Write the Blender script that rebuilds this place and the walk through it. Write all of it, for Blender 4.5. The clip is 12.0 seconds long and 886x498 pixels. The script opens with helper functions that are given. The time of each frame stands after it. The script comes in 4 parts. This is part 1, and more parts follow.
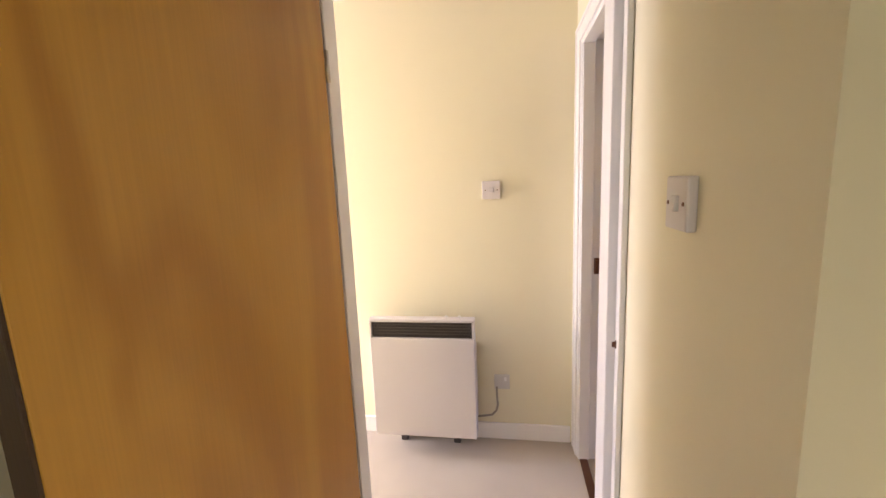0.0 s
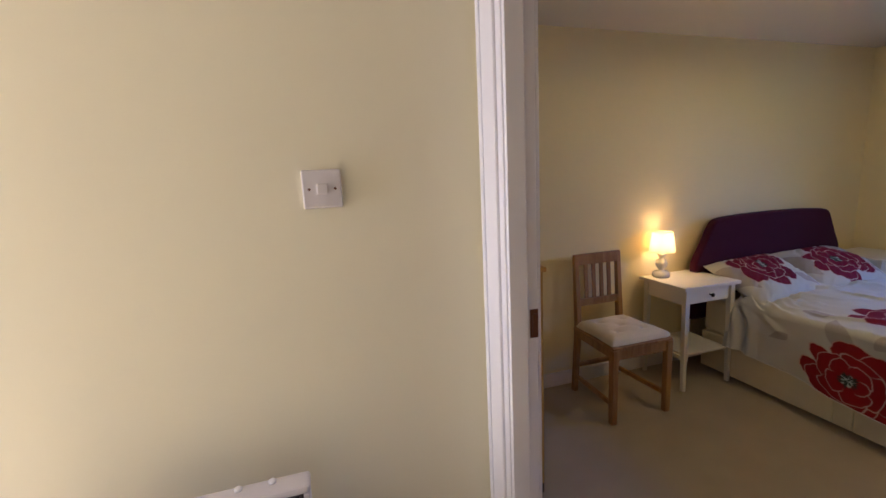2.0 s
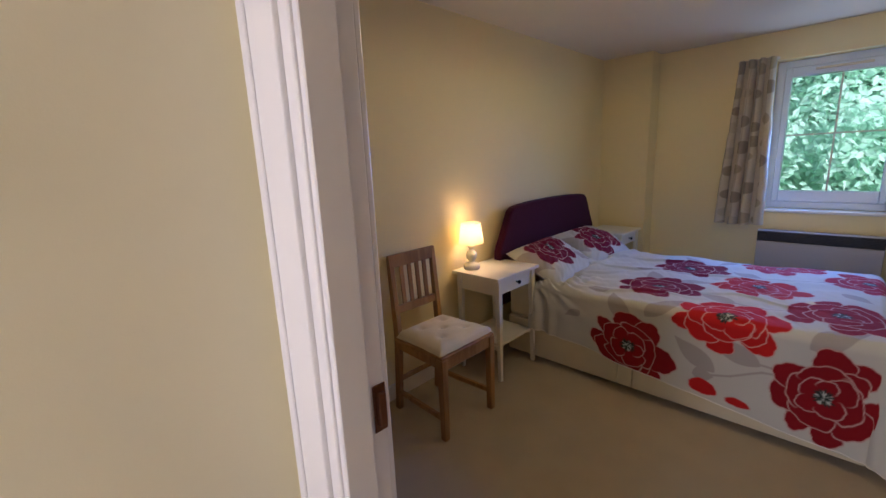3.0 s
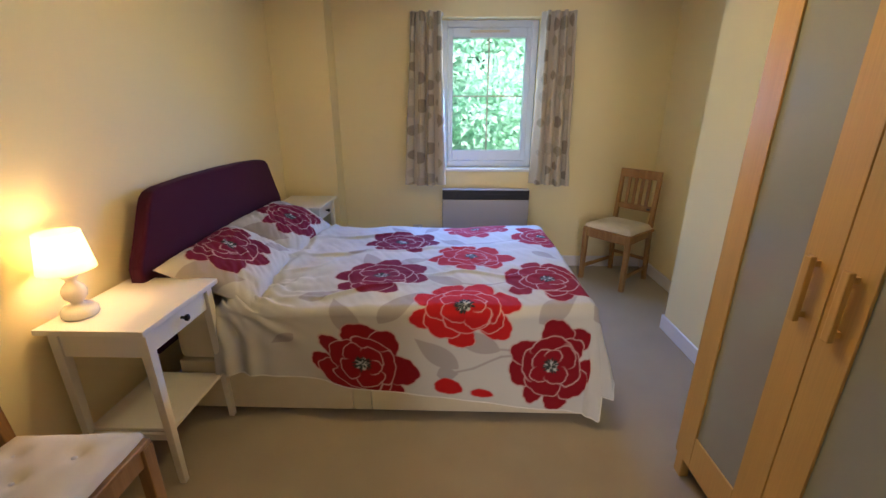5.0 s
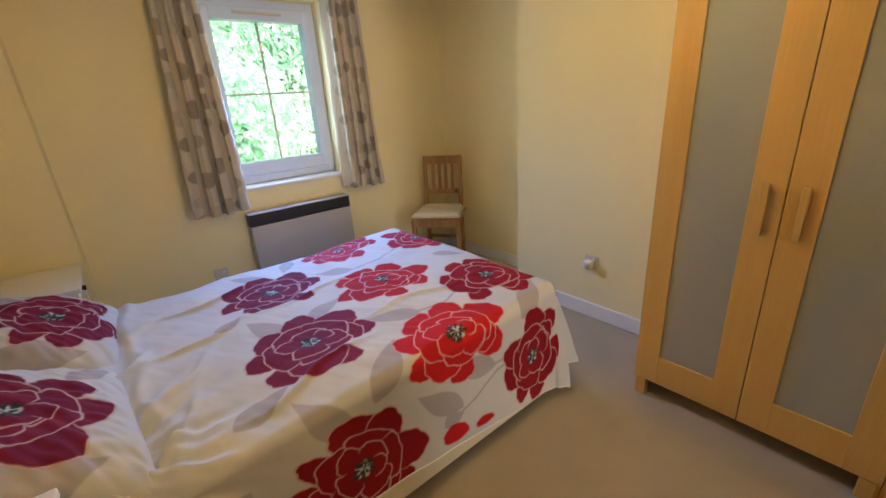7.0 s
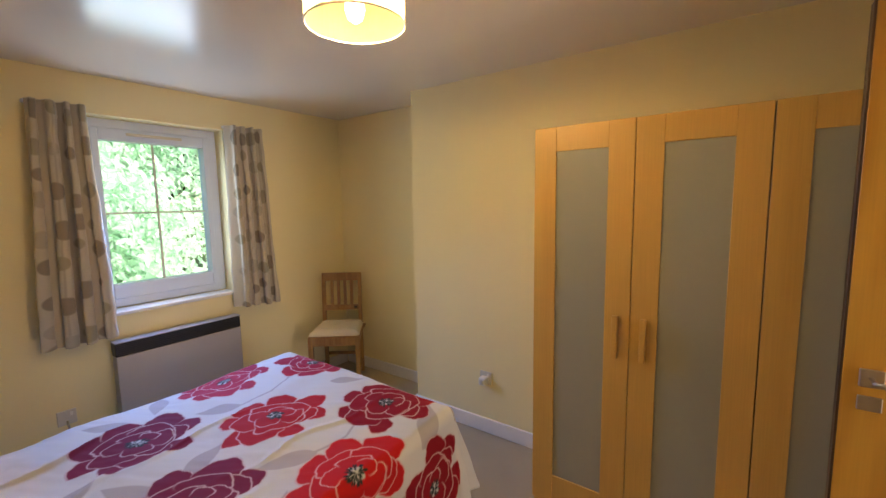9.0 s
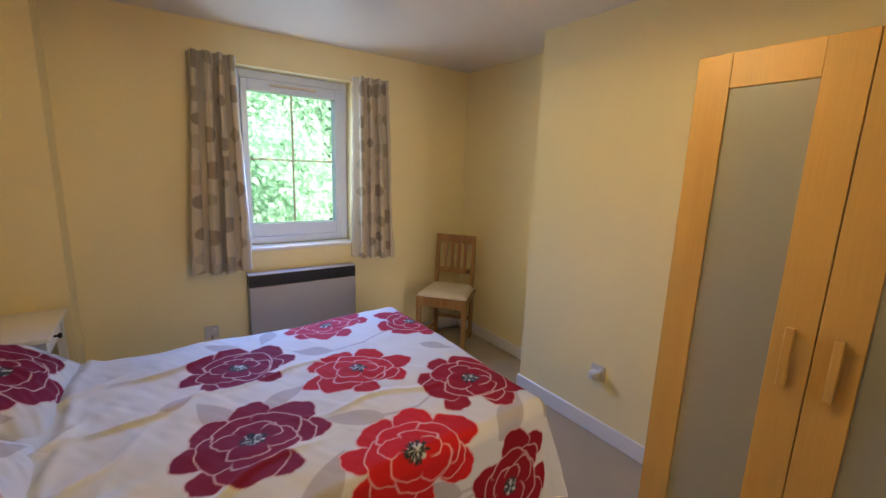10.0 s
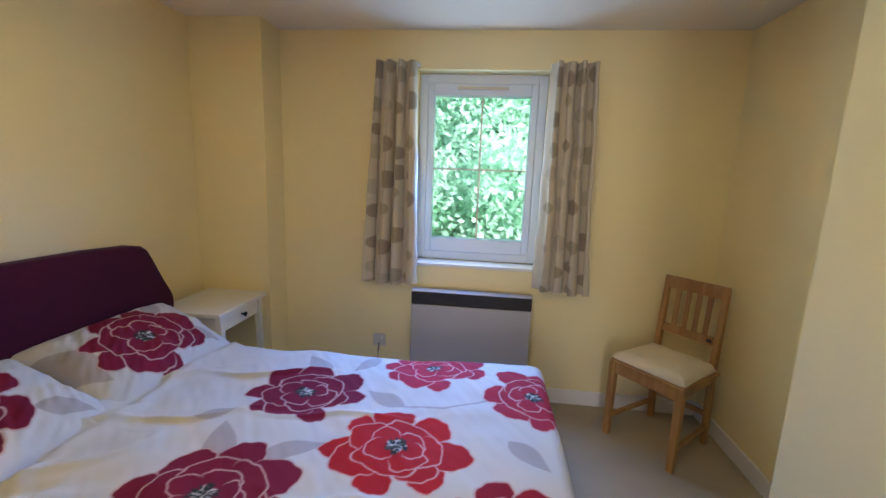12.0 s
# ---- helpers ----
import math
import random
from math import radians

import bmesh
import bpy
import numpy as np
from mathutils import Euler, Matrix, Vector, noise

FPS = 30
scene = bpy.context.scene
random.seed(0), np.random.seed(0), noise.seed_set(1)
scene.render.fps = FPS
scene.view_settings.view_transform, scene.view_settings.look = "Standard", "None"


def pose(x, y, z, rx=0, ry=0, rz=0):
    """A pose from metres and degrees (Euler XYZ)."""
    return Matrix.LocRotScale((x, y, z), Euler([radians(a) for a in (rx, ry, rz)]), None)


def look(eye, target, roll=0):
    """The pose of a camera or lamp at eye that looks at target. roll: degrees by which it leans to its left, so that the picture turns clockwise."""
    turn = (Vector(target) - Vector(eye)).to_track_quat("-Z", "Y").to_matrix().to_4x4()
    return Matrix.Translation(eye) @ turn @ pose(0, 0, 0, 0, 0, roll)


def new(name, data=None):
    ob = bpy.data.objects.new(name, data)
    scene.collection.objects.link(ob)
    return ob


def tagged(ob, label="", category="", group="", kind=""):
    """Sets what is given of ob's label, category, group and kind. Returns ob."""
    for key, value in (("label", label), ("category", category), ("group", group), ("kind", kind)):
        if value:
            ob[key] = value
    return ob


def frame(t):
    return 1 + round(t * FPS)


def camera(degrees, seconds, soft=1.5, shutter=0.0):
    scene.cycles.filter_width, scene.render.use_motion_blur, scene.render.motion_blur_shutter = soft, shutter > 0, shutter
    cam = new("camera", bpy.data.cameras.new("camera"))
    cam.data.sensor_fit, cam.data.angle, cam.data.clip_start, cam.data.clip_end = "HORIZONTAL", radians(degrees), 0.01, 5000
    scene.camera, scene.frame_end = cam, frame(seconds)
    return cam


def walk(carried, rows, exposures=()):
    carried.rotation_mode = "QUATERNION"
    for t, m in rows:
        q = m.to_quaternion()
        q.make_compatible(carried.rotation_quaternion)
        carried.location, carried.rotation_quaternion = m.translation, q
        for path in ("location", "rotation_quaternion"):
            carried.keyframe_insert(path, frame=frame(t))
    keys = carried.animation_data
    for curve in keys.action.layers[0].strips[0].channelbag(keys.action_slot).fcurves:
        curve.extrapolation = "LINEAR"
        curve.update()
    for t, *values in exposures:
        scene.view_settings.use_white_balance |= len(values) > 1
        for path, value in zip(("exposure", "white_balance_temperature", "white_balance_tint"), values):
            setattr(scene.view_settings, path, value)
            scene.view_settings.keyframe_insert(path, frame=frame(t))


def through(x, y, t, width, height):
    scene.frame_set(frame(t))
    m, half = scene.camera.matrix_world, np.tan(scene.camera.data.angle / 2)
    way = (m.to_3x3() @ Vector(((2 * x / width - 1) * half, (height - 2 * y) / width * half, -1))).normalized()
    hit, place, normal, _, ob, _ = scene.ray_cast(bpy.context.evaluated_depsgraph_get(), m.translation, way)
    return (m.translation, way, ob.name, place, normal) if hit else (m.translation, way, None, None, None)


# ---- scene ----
cam = camera(94.0, 12.0)
PATH = [
    (0, (2.633, 1.736, 1.488), (0.686, 1.413, 1.163), -2.4),
    (0.5, (2.378, 1.652, 1.479), (0.413, 1.488, 1.145), -2.2),
    (1, (2.116, 1.608, 1.45), (0.144, 1.6, 1.114), -2.0),
    (1.5, (1.817, 1.615, 1.462), (-0.144, 1.828, 1.133), -2.4),
    (2, (1.508, 1.619, 1.439), (-0.38, 2.19, 1.107), -2.8),
    (2.5, (1.239, 1.677, 1.448), (-0.459, 2.669, 1.086), -2.9),
    (3, (1.053, 1.814, 1.42), (-0.329, 3.199, 1.004), -2.5),
    (3.5, (0.888, 2.006, 1.43), (-0.075, 3.688, 0.943), -1.5),
    (3.7, (0.83, 2.09, 1.452), (0.065, 3.855, 0.905), -0.9),
    (5.3, (0.538, 2.721, 1.409), (0.554, 4.604, 0.736), -1.0),
    (5.5, (0.461, 2.841, 1.408), (0.526, 4.714, 0.712), -1.9),
    (6, (0.264, 3.055, 1.406), (0.598, 4.884, 0.669), -4.0),
    (6.5, (-0.014, 3.221, 1.403), (0.751, 4.92, 0.676), -5.2),
    (7, (-0.184, 3.195, 1.4), (0.993, 4.66, 0.716), -3.7),
    (7.5, (-0.25, 3.092, 1.426), (1.294, 4.235, 0.868), -1.0),
    (7.7, (-0.257, 3.064, 1.452), (1.395, 4.081, 0.967), -0.4),
    (9.3, (-0.227, 3.19, 1.548), (1.325, 4.439, 1.372), 0.8),
    (9.5, (-0.205, 3.216, 1.526), (1.246, 4.573, 1.29), 1.6),
    (10, (0.049, 3.21, 1.475), (1.171, 4.822, 1.1), 2.0),
    (10.5, (0.328, 3.243, 1.402), (1.087, 5.039, 0.957), 2.3),
    (11, (0.541, 3.389, 1.389), (1.024, 5.278, 0.945), 2.4),
    (11.5, (0.74, 3.498, 1.411), (0.913, 5.449, 1.005), 2.4),
    (12, (0.971, 3.635, 1.457), (0.766, 5.594, 1.11), 2.2),
]
# the film's own exposure: stops, kelvin, tint
EXPOSURES = [(0.0, 1.42, 6500, 17), (0.5, 1.2, 6350, 15), (1.0, 0.92, 6150, 16), (1.5, 0.58, 5800, 15), (2.0, 0.64, 5900, 18), (3.0, 0.64, 5950, 19), (3.5, 0.88, 6500, 22), (5.5, 1.35, 6500, 13), (6.5, 1.42, 6800, 15), (7.0, 1.42, 7300, 15), (7.5, 1.4, 8000, 18), (9.5, 1.22, 7700, 19), (10.5, 1.28, 7100, 15), (12.0, 1.33, 6500, 10)]
walk(cam, [(t, look(eye, target, roll)) for t, eye, target, roll in PATH], EXPOSURES)

# ---- light ----
world = bpy.data.worlds.new("sky")
scene.world = world
world.use_nodes = True
wn = world.node_tree.nodes
sky = wn.new("ShaderNodeTexSky")
sky.sky_type, sky.sun_disc = 'NISHITA', False
sky.sun_elevation, sky.sun_rotation = radians(29), radians(133)
world.node_tree.links.new(sky.outputs[0], wn["Background"].inputs[0])
wn["Background"].inputs[1].default_value = 0.15


def lamp(name, kind, m, energy, color, **more):
    data = bpy.data.lights.new(name, kind)
    data.energy, data.color = energy, color
    for key, value in more.items():
        if key == "size":
            data.shape, data.size, data.size_y = 'RECTANGLE', value[0], value[1]
        elif key == "radius":
            data.shadow_soft_size = value
        elif key == "angle":
            data.angle = value
        elif key == "spread":
            data.spread = value
    ob = new(name, data)
    ob.matrix_world = m
    return ob


# the sun stands behind the house and lights the trees outside
lamp("sun", 'SUN', look((14, -13, 10.5), (0, 0, 0)), 5.0, (1.0, 0.95, 0.86), angle=radians(0.5))
lamp("window_daylight", 'AREA', look((0.90, 6.342, 1.50), (0.90, 5.0, 1.46)), 4.3, (0.45, 0.67, 1.0), size=(0.60, 0.88))
lamp("window_skylight", 'AREA', look((0.90, 6.262, 1.52), (0.62, 4.98, 0.58)), 6.6, (0.09, 0.28, 1.0), size=(0.56, 0.20), spread=radians(110))
lamp("hall_daylight", 'AREA', look((0.68, -0.62, 1.0), (0.66, 2.0, 1.15)), 22.0, (0.90, 0.88, 1.0), size=(0.4, 1.9))
# added fill that brightens the lobby door and switch wall; its source is invented
lamp("lobby_fill", 'AREA', look((3.57, 1.24, 1.45), (2.0, 1.6, 1.35)), 0.85, (1.0, 0.98, 0.90), size=(0.60, 1.1))
lamp("ceiling_bulb", 'POINT', pose(0.675, 4.13, 2.098), 15.2, (1.0, 0.79, 0.38), radius=0.035)
lamp("bedside_bulb", 'POINT', pose(-0.725, 3.865, 0.953), 2.6, (1.0, 0.64, 0.28), radius=0.045)

# ---- materials ----


def nodes_of(name):
    m = bpy.data.materials.new(name)
    m.use_nodes = True
    return m, m.node_tree.nodes, m.node_tree.links, m.node_tree.nodes["Principled BSDF"]


def paint(name, color, rough=0.6, vary=0.06, scale=6.0, bump=0.15, grain=180.0, metal=0.0, sheen=0.0, spec=0.5):
    """A plain surface with soft blotches and a fine grain."""
    m, n, l, b = nodes_of(name)
    co = n.new("ShaderNodeTexCoord")
    big, fine = n.new("ShaderNodeTexNoise"), n.new("ShaderNodeTexNoise")
    big.inputs["Scale"].default_value, fine.inputs["Scale"].default_value = scale, grain
    big.inputs["Detail"].default_value, fine.inputs["Detail"].default_value = 4, 3
    mix = n.new("ShaderNodeMix")
    mix.data_type = 'RGBA'
    mix.inputs[6].default_value = (*[c * (1 - vary) for c in color], 1)
    mix.inputs[7].default_value = (*[min(1, c * (1 + vary)) for c in color], 1)
    bp = n.new("ShaderNodeBump")
    bp.inputs["Strength"].default_value, bp.inputs["Distance"].default_value = bump, 0.002
    l.new(co.outputs["Object"], big.inputs["Vector"]), l.new(co.outputs["Object"], fine.inputs["Vector"])
    l.new(big.outputs[0], mix.inputs[0]), l.new(mix.outputs[2], b.inputs["Base Color"])
    l.new(fine.outputs[0], bp.inputs["Height"]), l.new(bp.outputs[0], b.inputs["Normal"])
    b.inputs["Roughness"].default_value, b.inputs["Metallic"].default_value = rough, metal
    b.inputs["Sheen Weight"].default_value, b.inputs["Specular IOR Level"].default_value = sheen, spec
    return m


def timber(name, light, dark, axis=2, rings=7.0, stretch=0.06, rough=0.4, figure=1.0, pores=0.35):
    """Wood with long grain along an axis, a broad figure and fine pores."""
    m, n, l, b = nodes_of(name)
    co, mp, mp2 = n.new("ShaderNodeTexCoord"), n.new("ShaderNodeMapping"), n.new("ShaderNodeMapping")
    s = [1.0, 1.0, 1.0]
    s[axis] = stretch
    mp.inputs["Scale"].default_value = s
    s2 = [1.0, 1.0, 1.0]
    s2[axis] = 0.02
    mp2.inputs["Scale"].default_value = s2
    wide, pore = n.new("ShaderNodeTexNoise"), n.new("ShaderNodeTexNoise")
    wide.inputs["Scale"].default_value, wide.inputs["Detail"].default_value, wide.inputs["Distortion"].default_value = rings, 3, 0.6 * figure
    pore.inputs["Scale"].default_value, pore.inputs["Detail"].default_value = 220, 2
    saw = n.new("ShaderNodeMath")
    saw.operation = 'MULTIPLY'
    saw.inputs[1].default_value = 5.0 * figure
    frac = n.new("ShaderNodeMath")
    frac.operation = 'PINGPONG'
    frac.inputs[1].default_value = 1.0
    ramp = n.new("ShaderNodeValToRGB")
    ramp.color_ramp.elements[0].color, ramp.color_ramp.elements[1].color = (*light, 1), (*dark, 1)
    ramp.color_ramp.elements[0].position, ramp.color_ramp.elements[1].position = 0.15, 1.0
    ramp.color_ramp.interpolation = 'EASE'
    mul = n.new("ShaderNodeMix")
    mul.data_type, mul.blend_type = 'RGBA', 'MULTIPLY'
    mul.inputs[0].default_value = pores
    bp = n.new("ShaderNodeBump")
    bp.inputs["Strength"].default_value, bp.inputs["Distance"].default_value = 0.15, 0.001
    l.new(co.outputs["Object"], mp.inputs[0]), l.new(co.outputs["Object"], mp2.inputs[0])
    l.new(mp.outputs[0], wide.inputs["Vector"]), l.new(mp2.outputs[0], pore.inputs["Vector"])
    l.new(wide.outputs[0], saw.inputs[0]), l.new(saw.outputs[0], frac.inputs[0]), l.new(frac.outputs[0], ramp.inputs[0])
    l.new(ramp.outputs[0], mul.inputs[6]), l.new(pore.outputs[0], mul.inputs[7])
    l.new(mul.outputs[2], b.inputs["Base Color"]), l.new(pore.outputs[0], bp.inputs["Height"]), l.new(bp.outputs[0], b.inputs["Normal"])
    b.inputs["Roughness"].default_value = rough
    return m


CREAM = paint("cream_wall_paint", (0.86, 0.735, 0.42), 0.75, 0.035, 1.3, 0.07, 320)
HALLCREAM = paint("pale_cream_wall_paint", (0.80, 0.73, 0.53), 0.75, 0.035, 1.3, 0.07, 320)
CEILING = paint("ceiling_paint", (0.80, 0.76, 0.72), 0.20, 0.02, 2.0, 0.03, 150, spec=0.7)
GLOSS = paint("white_gloss_paint", (0.80, 0.77, 0.76), 0.28, 0.03, 5.0, 0.08, 60)
CARPET = paint("beige_carpet", (0.38, 0.31, 0.21), 0.95, 0.12, 5.0, 1.0, 420, sheen=0.3)
HALL_CARPET = paint("hall_carpet", (0.50, 0.43, 0.36), 0.95, 0.10, 5.0, 1.0, 420, sheen=0.3)
# white plastic; its blue is sky light bounced onto the frame, put into the colour
UPVC = paint("white_upvc_sky_tint", (0.66, 0.74, 0.92), 0.3, 0.02, 3.0, 0.03, 40)
VENEER = timber("door_veneer", (0.67, 0.36, 0.06), (0.54, 0.26, 0.04), 2, 2.2, 0.30, 0.42, 1.2, 0.16)
BIRCH = timber("birch_veneer", (0.66, 0.39, 0.105), (0.58, 0.33, 0.08), 2, 4.0, 0.08, 0.42, 0.7, 0.2)
PINE = timber("antique_pine", (0.44, 0.23, 0.08), (0.32, 0.15, 0.045), 2, 14.0, 0.08, 0.45)
WHITEWOOD = paint("white_painted_wood", (0.80, 0.76, 0.66), 0.4, 0.03, 6.0, 0.06, 80)

# ---- mesh helpers ----


def add_box(bm, x0, x1, y0, y1, z0, z1, bevel=0.0, seg=1):
    r = bmesh.ops.create_cube(bm, size=1.0, matrix=Matrix.Translation(((x0 + x1) / 2, (y0 + y1) / 2, (z0 + z1) / 2)) @ Matrix.Diagonal((x1 - x0, y1 - y0, z1 - z0, 1)))
    if bevel:
        edges = {e for v in r["verts"] for e in v.link_edges}
        bmesh.ops.bevel(bm, geom=list(edges), offset=bevel, segments=seg, affect='EDGES', profile=0.5)
    return bm


def mesh_of(name, bm, material, smooth=False):
    me = bpy.data.meshes.new(name)
    bm.normal_update()
    bm.to_mesh(me)
    bm.free()
    me.materials.append(material)
    if smooth:
        me.polygons.foreach_set("use_smooth", [True] * len(me.polygons))
    return me


def part(name, bm, material, parent=None, label="", smooth=False):
    ob = new(name, mesh_of(name, bm, material, smooth))
    ob.parent = parent
    return tagged(ob, label)


def boxes(*rows, bevel=0.0, seg=1):
    bm = bmesh.new()
    for row in rows:
        add_box(bm, *row, bevel, seg)
    return bm


def thing(name, m, label, category, group=""):
    ob = new(name)
    ob.empty_display_size = 0.1
    ob.matrix_world = m
    return tagged(ob, label, category, group)


def structure(name, bm, material, label):
    return tagged(part(name, bm, material), label, "", "", "structure")


# ---- shell ----
CEIL = 2.31
HCEIL = CEIL + 0.12
structure("floor", boxes((-0.94, 2.165, 2.10, 2.75, -0.1, 0.0), (-0.94, 2.49, 2.75, 6.5, -0.1, 0.0)), CARPET, "plain beige fitted carpet of the bedroom")
structure("floor_hall", boxes((0.30, 3.72, -0.72, 2.10, -0.1, 0.0), (2.165, 3.72, 2.10, 2.72, -0.1, 0)), HALL_CARPET, "pale grey beige fitted carpet of the hall")
structure("ceiling", boxes((-0.94, 2.49, 2.11, 6.5, CEIL, CEIL + 0.1)), CEILING, "off-white painted bedroom ceiling")
structure("ceiling_hall", boxes((0.30, 3.72, -0.72, 2.11, HCEIL, HCEIL + 0.1), (2.49, 3.72, 2.11, 2.72, HCEIL, HCEIL + 0.1)), CEILING, "white painted hall ceiling")
structure("wall_north", boxes((-0.94, 0.50, 6.25, 6.5, 0, CEIL), (1.30, 2.49, 6.25, 6.5, 0, CEIL), (0.50, 1.30, 6.25, 6.5, 0, 0.90), (0.50, 1.30, 6.25, 6.5, 2.09, CEIL)), CREAM, "cream painted wall with the window opening")
structure("wall_west", boxes((-0.94, -0.82, 2.16, 6.25, 0, CEIL)), CREAM, "cream painted bedroom wall behind the bed")
structure("wall_pillar", boxes((-0.82, -0.37, 6.03, 6.25, 0, CEIL)), CREAM, "cream painted boxed-in corner pillar")
structure("wall_south", boxes((-0.94, 0.532, 2.11, 2.16, 0, CEIL), (1.397, 2.165, 2.11, 2.16, 0, CEIL), (0.532, 1.397, 2.11, 2.16, 2.115, CEIL)), CREAM, "cream painted wall with the bedroom doorway")
structure("wall_south_hall_side", boxes((0.30, 0.532, 2.07, 2.11, 0, HCEIL), (1.397, 1.545, 2.07, 2.11, 0, HCEIL), (0.532, 1.397, 2.07, 2.11, 2.115, HCEIL)), HALLCREAM, "pale cream hall side of the wall with the bedroom doorway")
structure("wall_lobby_side", boxes((1.545, 2.205, 2.022, 2.11, 0, HCEIL)), HALLCREAM, "pale cream lobby wall with a light switch")
structure("wall_east", boxes((2.04, 2.16, 2.16, 5.08, 0, CEIL)), CREAM, "cream painted wall behind the wardrobes")
structure("wall_recess", boxes((2.16, 2.49, 4.98, 5.08, 0, CEIL), (2.37, 2.49, 5.08, 6.25, 0, CEIL)), CREAM, "cream painted walls of the corner recess")
structure("wall_hall", boxes((0.30, 0.42, -0.72, 2.07, 0, HCEIL)), HALLCREAM, "pale cream painted hall wall behind the heater")
structure("wall_lobby", boxes((1.40, 1.53, -0.6, 1.195, 0, HCEIL), (1.37, 1.53, 1.195, 2.07, 2.08, HCEIL)), HALLCREAM, "cream painted wall with the first doorway")
structure("wall_hall_end", boxes((0.42, 0.46, -0.72, -0.6, 0, HCEIL), (0.98, 1.53, -0.72, -0.6, 0, HCEIL), (0.46, 0.98, -0.72, -0.6, 0, 0.06), (0.46, 0.98, -0.72, -0.6, 2.1, HCEIL)), HALLCREAM, "cream end wall of the hall with a window opening")
structure("wall_lobby_south", boxes((1.53, 3.72, 0.1, 0.22, 0, HCEIL)), HALLCREAM, "cream painted lobby wall")
# out of view; the opening is invented to hold the lobby's added lamp
structure("wall_lobby_east", boxes((3.6, 3.72, 0.22, 0.92, 0, HCEIL), (3.6, 3.72, 1.56, 2.6, 0, HCEIL), (3.6, 3.72, 0.92, 1.56, 0, 0.88), (3.6, 3.72, 0.92, 1.56, 2.02, HCEIL)), HALLCREAM, "cream painted lobby wall, out of view, with an added opening for the fill lamp")
structure("wall_lobby_north", boxes((2.165, 2.205, 2.11, 2.6, 0, HCEIL), (2.17, 3.72, 2.6, 2.72, 0, HCEIL)), HALLCREAM, "cream painted lobby walls")
# ---- more materials ----


def printed(name, rough=0.85, weave=900.0, sheen=0.25, bump=0.25):
    """Cloth whose printed pattern lies in the mesh's colour attribute, with a fine weave."""
    m, n, l, b = nodes_of(name)
    at, co, tx, bp = n.new("ShaderNodeAttribute"), n.new("ShaderNodeTexCoord"), n.new("ShaderNodeTexNoise"), n.new("ShaderNodeBump")
    at.attribute_name = "print"
    tx.inputs["Scale"].default_value = weave
    bp.inputs["Strength"].default_value, bp.inputs["Distance"].default_value = bump, 0.001
    l.new(at.outputs["Color"], b.inputs["Base Color"]), l.new(co.outputs["Object"], tx.inputs["Vector"])
    l.new(tx.outputs[0], bp.inputs["Height"]), l.new(bp.outputs[0], b.inputs["Normal"])
    b.inputs["Roughness"].default_value, b.inputs["Sheen Weight"].default_value = rough, sheen
    b.inputs["Specular IOR Level"].default_value = 0.2
    return m


PRINT = printed("printed_cotton", sheen=0.0)
HEMCLOTH = paint("plain_white_cotton", (0.73, 0.695, 0.61), 0.85, 0.04, 20.0, 0.3, 600)
CURTAIN = printed("curtain_cloth", 0.9, 700, 0.3, 0.4)
PURPLE = paint("purple_velour", (0.050, 0.005, 0.020), 0.9, 0.15, 8.0, 0.6, 500, sheen=0.06, spec=0.15)
DIVAN = paint("cream_divan_cloth", (0.66, 0.58, 0.40), 0.85, 0.06, 12.0, 0.5, 500, sheen=0.2)
PAD = paint("cream_seat_pad_cloth", (0.72, 0.63, 0.48), 0.9, 0.07, 14.0, 0.5, 400, sheen=0.2)
CERAMIC = paint("cream_ceramic", (0.82, 0.77, 0.66), 0.18, 0.03, 8.0, 0.02, 30)
IRON = paint("black_metal", (0.02, 0.018, 0.016), 0.4, 0.1, 20.0, 0.05, 90, metal=0.6)
BRASS = paint("dark_brass", (0.16, 0.07, 0.04), 0.4, 0.15, 30.0, 0.1, 90, metal=0.7)
STEEL = paint("satin_steel", (0.60, 0.56, 0.50), 0.3, 0.05, 20.0, 0.05, 200, metal=1.0)
PLASTIC = paint("white_plastic", (0.80, 0.77, 0.74), 0.3, 0.02, 8.0, 0.02, 40)
PLATE = paint("switch_plate_plastic", (0.66, 0.60, 0.585), 0.35, 0.02, 8.0, 0.02, 40)
OLDPLASTIC = paint("grey_white_plastic", (0.62, 0.58, 0.53), 0.4, 0.03, 8.0, 0.02, 40)
ENAMEL = paint("white_enamel", (0.60, 0.555, 0.56), 0.38, 0.02, 3.0, 0.03, 60)
HEATGREY = paint("mauve_grey_enamel", (0.42, 0.39, 0.38), 0.45, 0.03, 4.0, 0.03, 60)
BLACK = paint("black_grille", (0.016, 0.013, 0.012), 0.5, 0.1, 20.0, 0.05, 90)
DARKMESH = paint("brown_grille", (0.075, 0.060, 0.052), 0.5, 0.1, 20.0, 0.05, 90)
DARKWOOD = timber("dark_brown_wood", (0.10, 0.05, 0.02), (0.06, 0.03, 0.012), 2, 9.0, 0.1, 0.5)
PINE2 = timber("honey_pine", (0.50, 0.27, 0.09), (0.38, 0.18, 0.055), 2, 14.0, 0.08, 0.45)
GREY_CABLE = paint("grey_cable", (0.36, 0.31, 0.24), 0.5, 0.05, 20, 0.02, 60)
BARK = paint("bark", (0.10, 0.075, 0.05), 0.9, 0.3, 9.0, 1.0, 60)
GRASS = paint("grass", (0.07, 0.13, 0.03), 0.95, 0.3, 0.6, 1.0, 30)


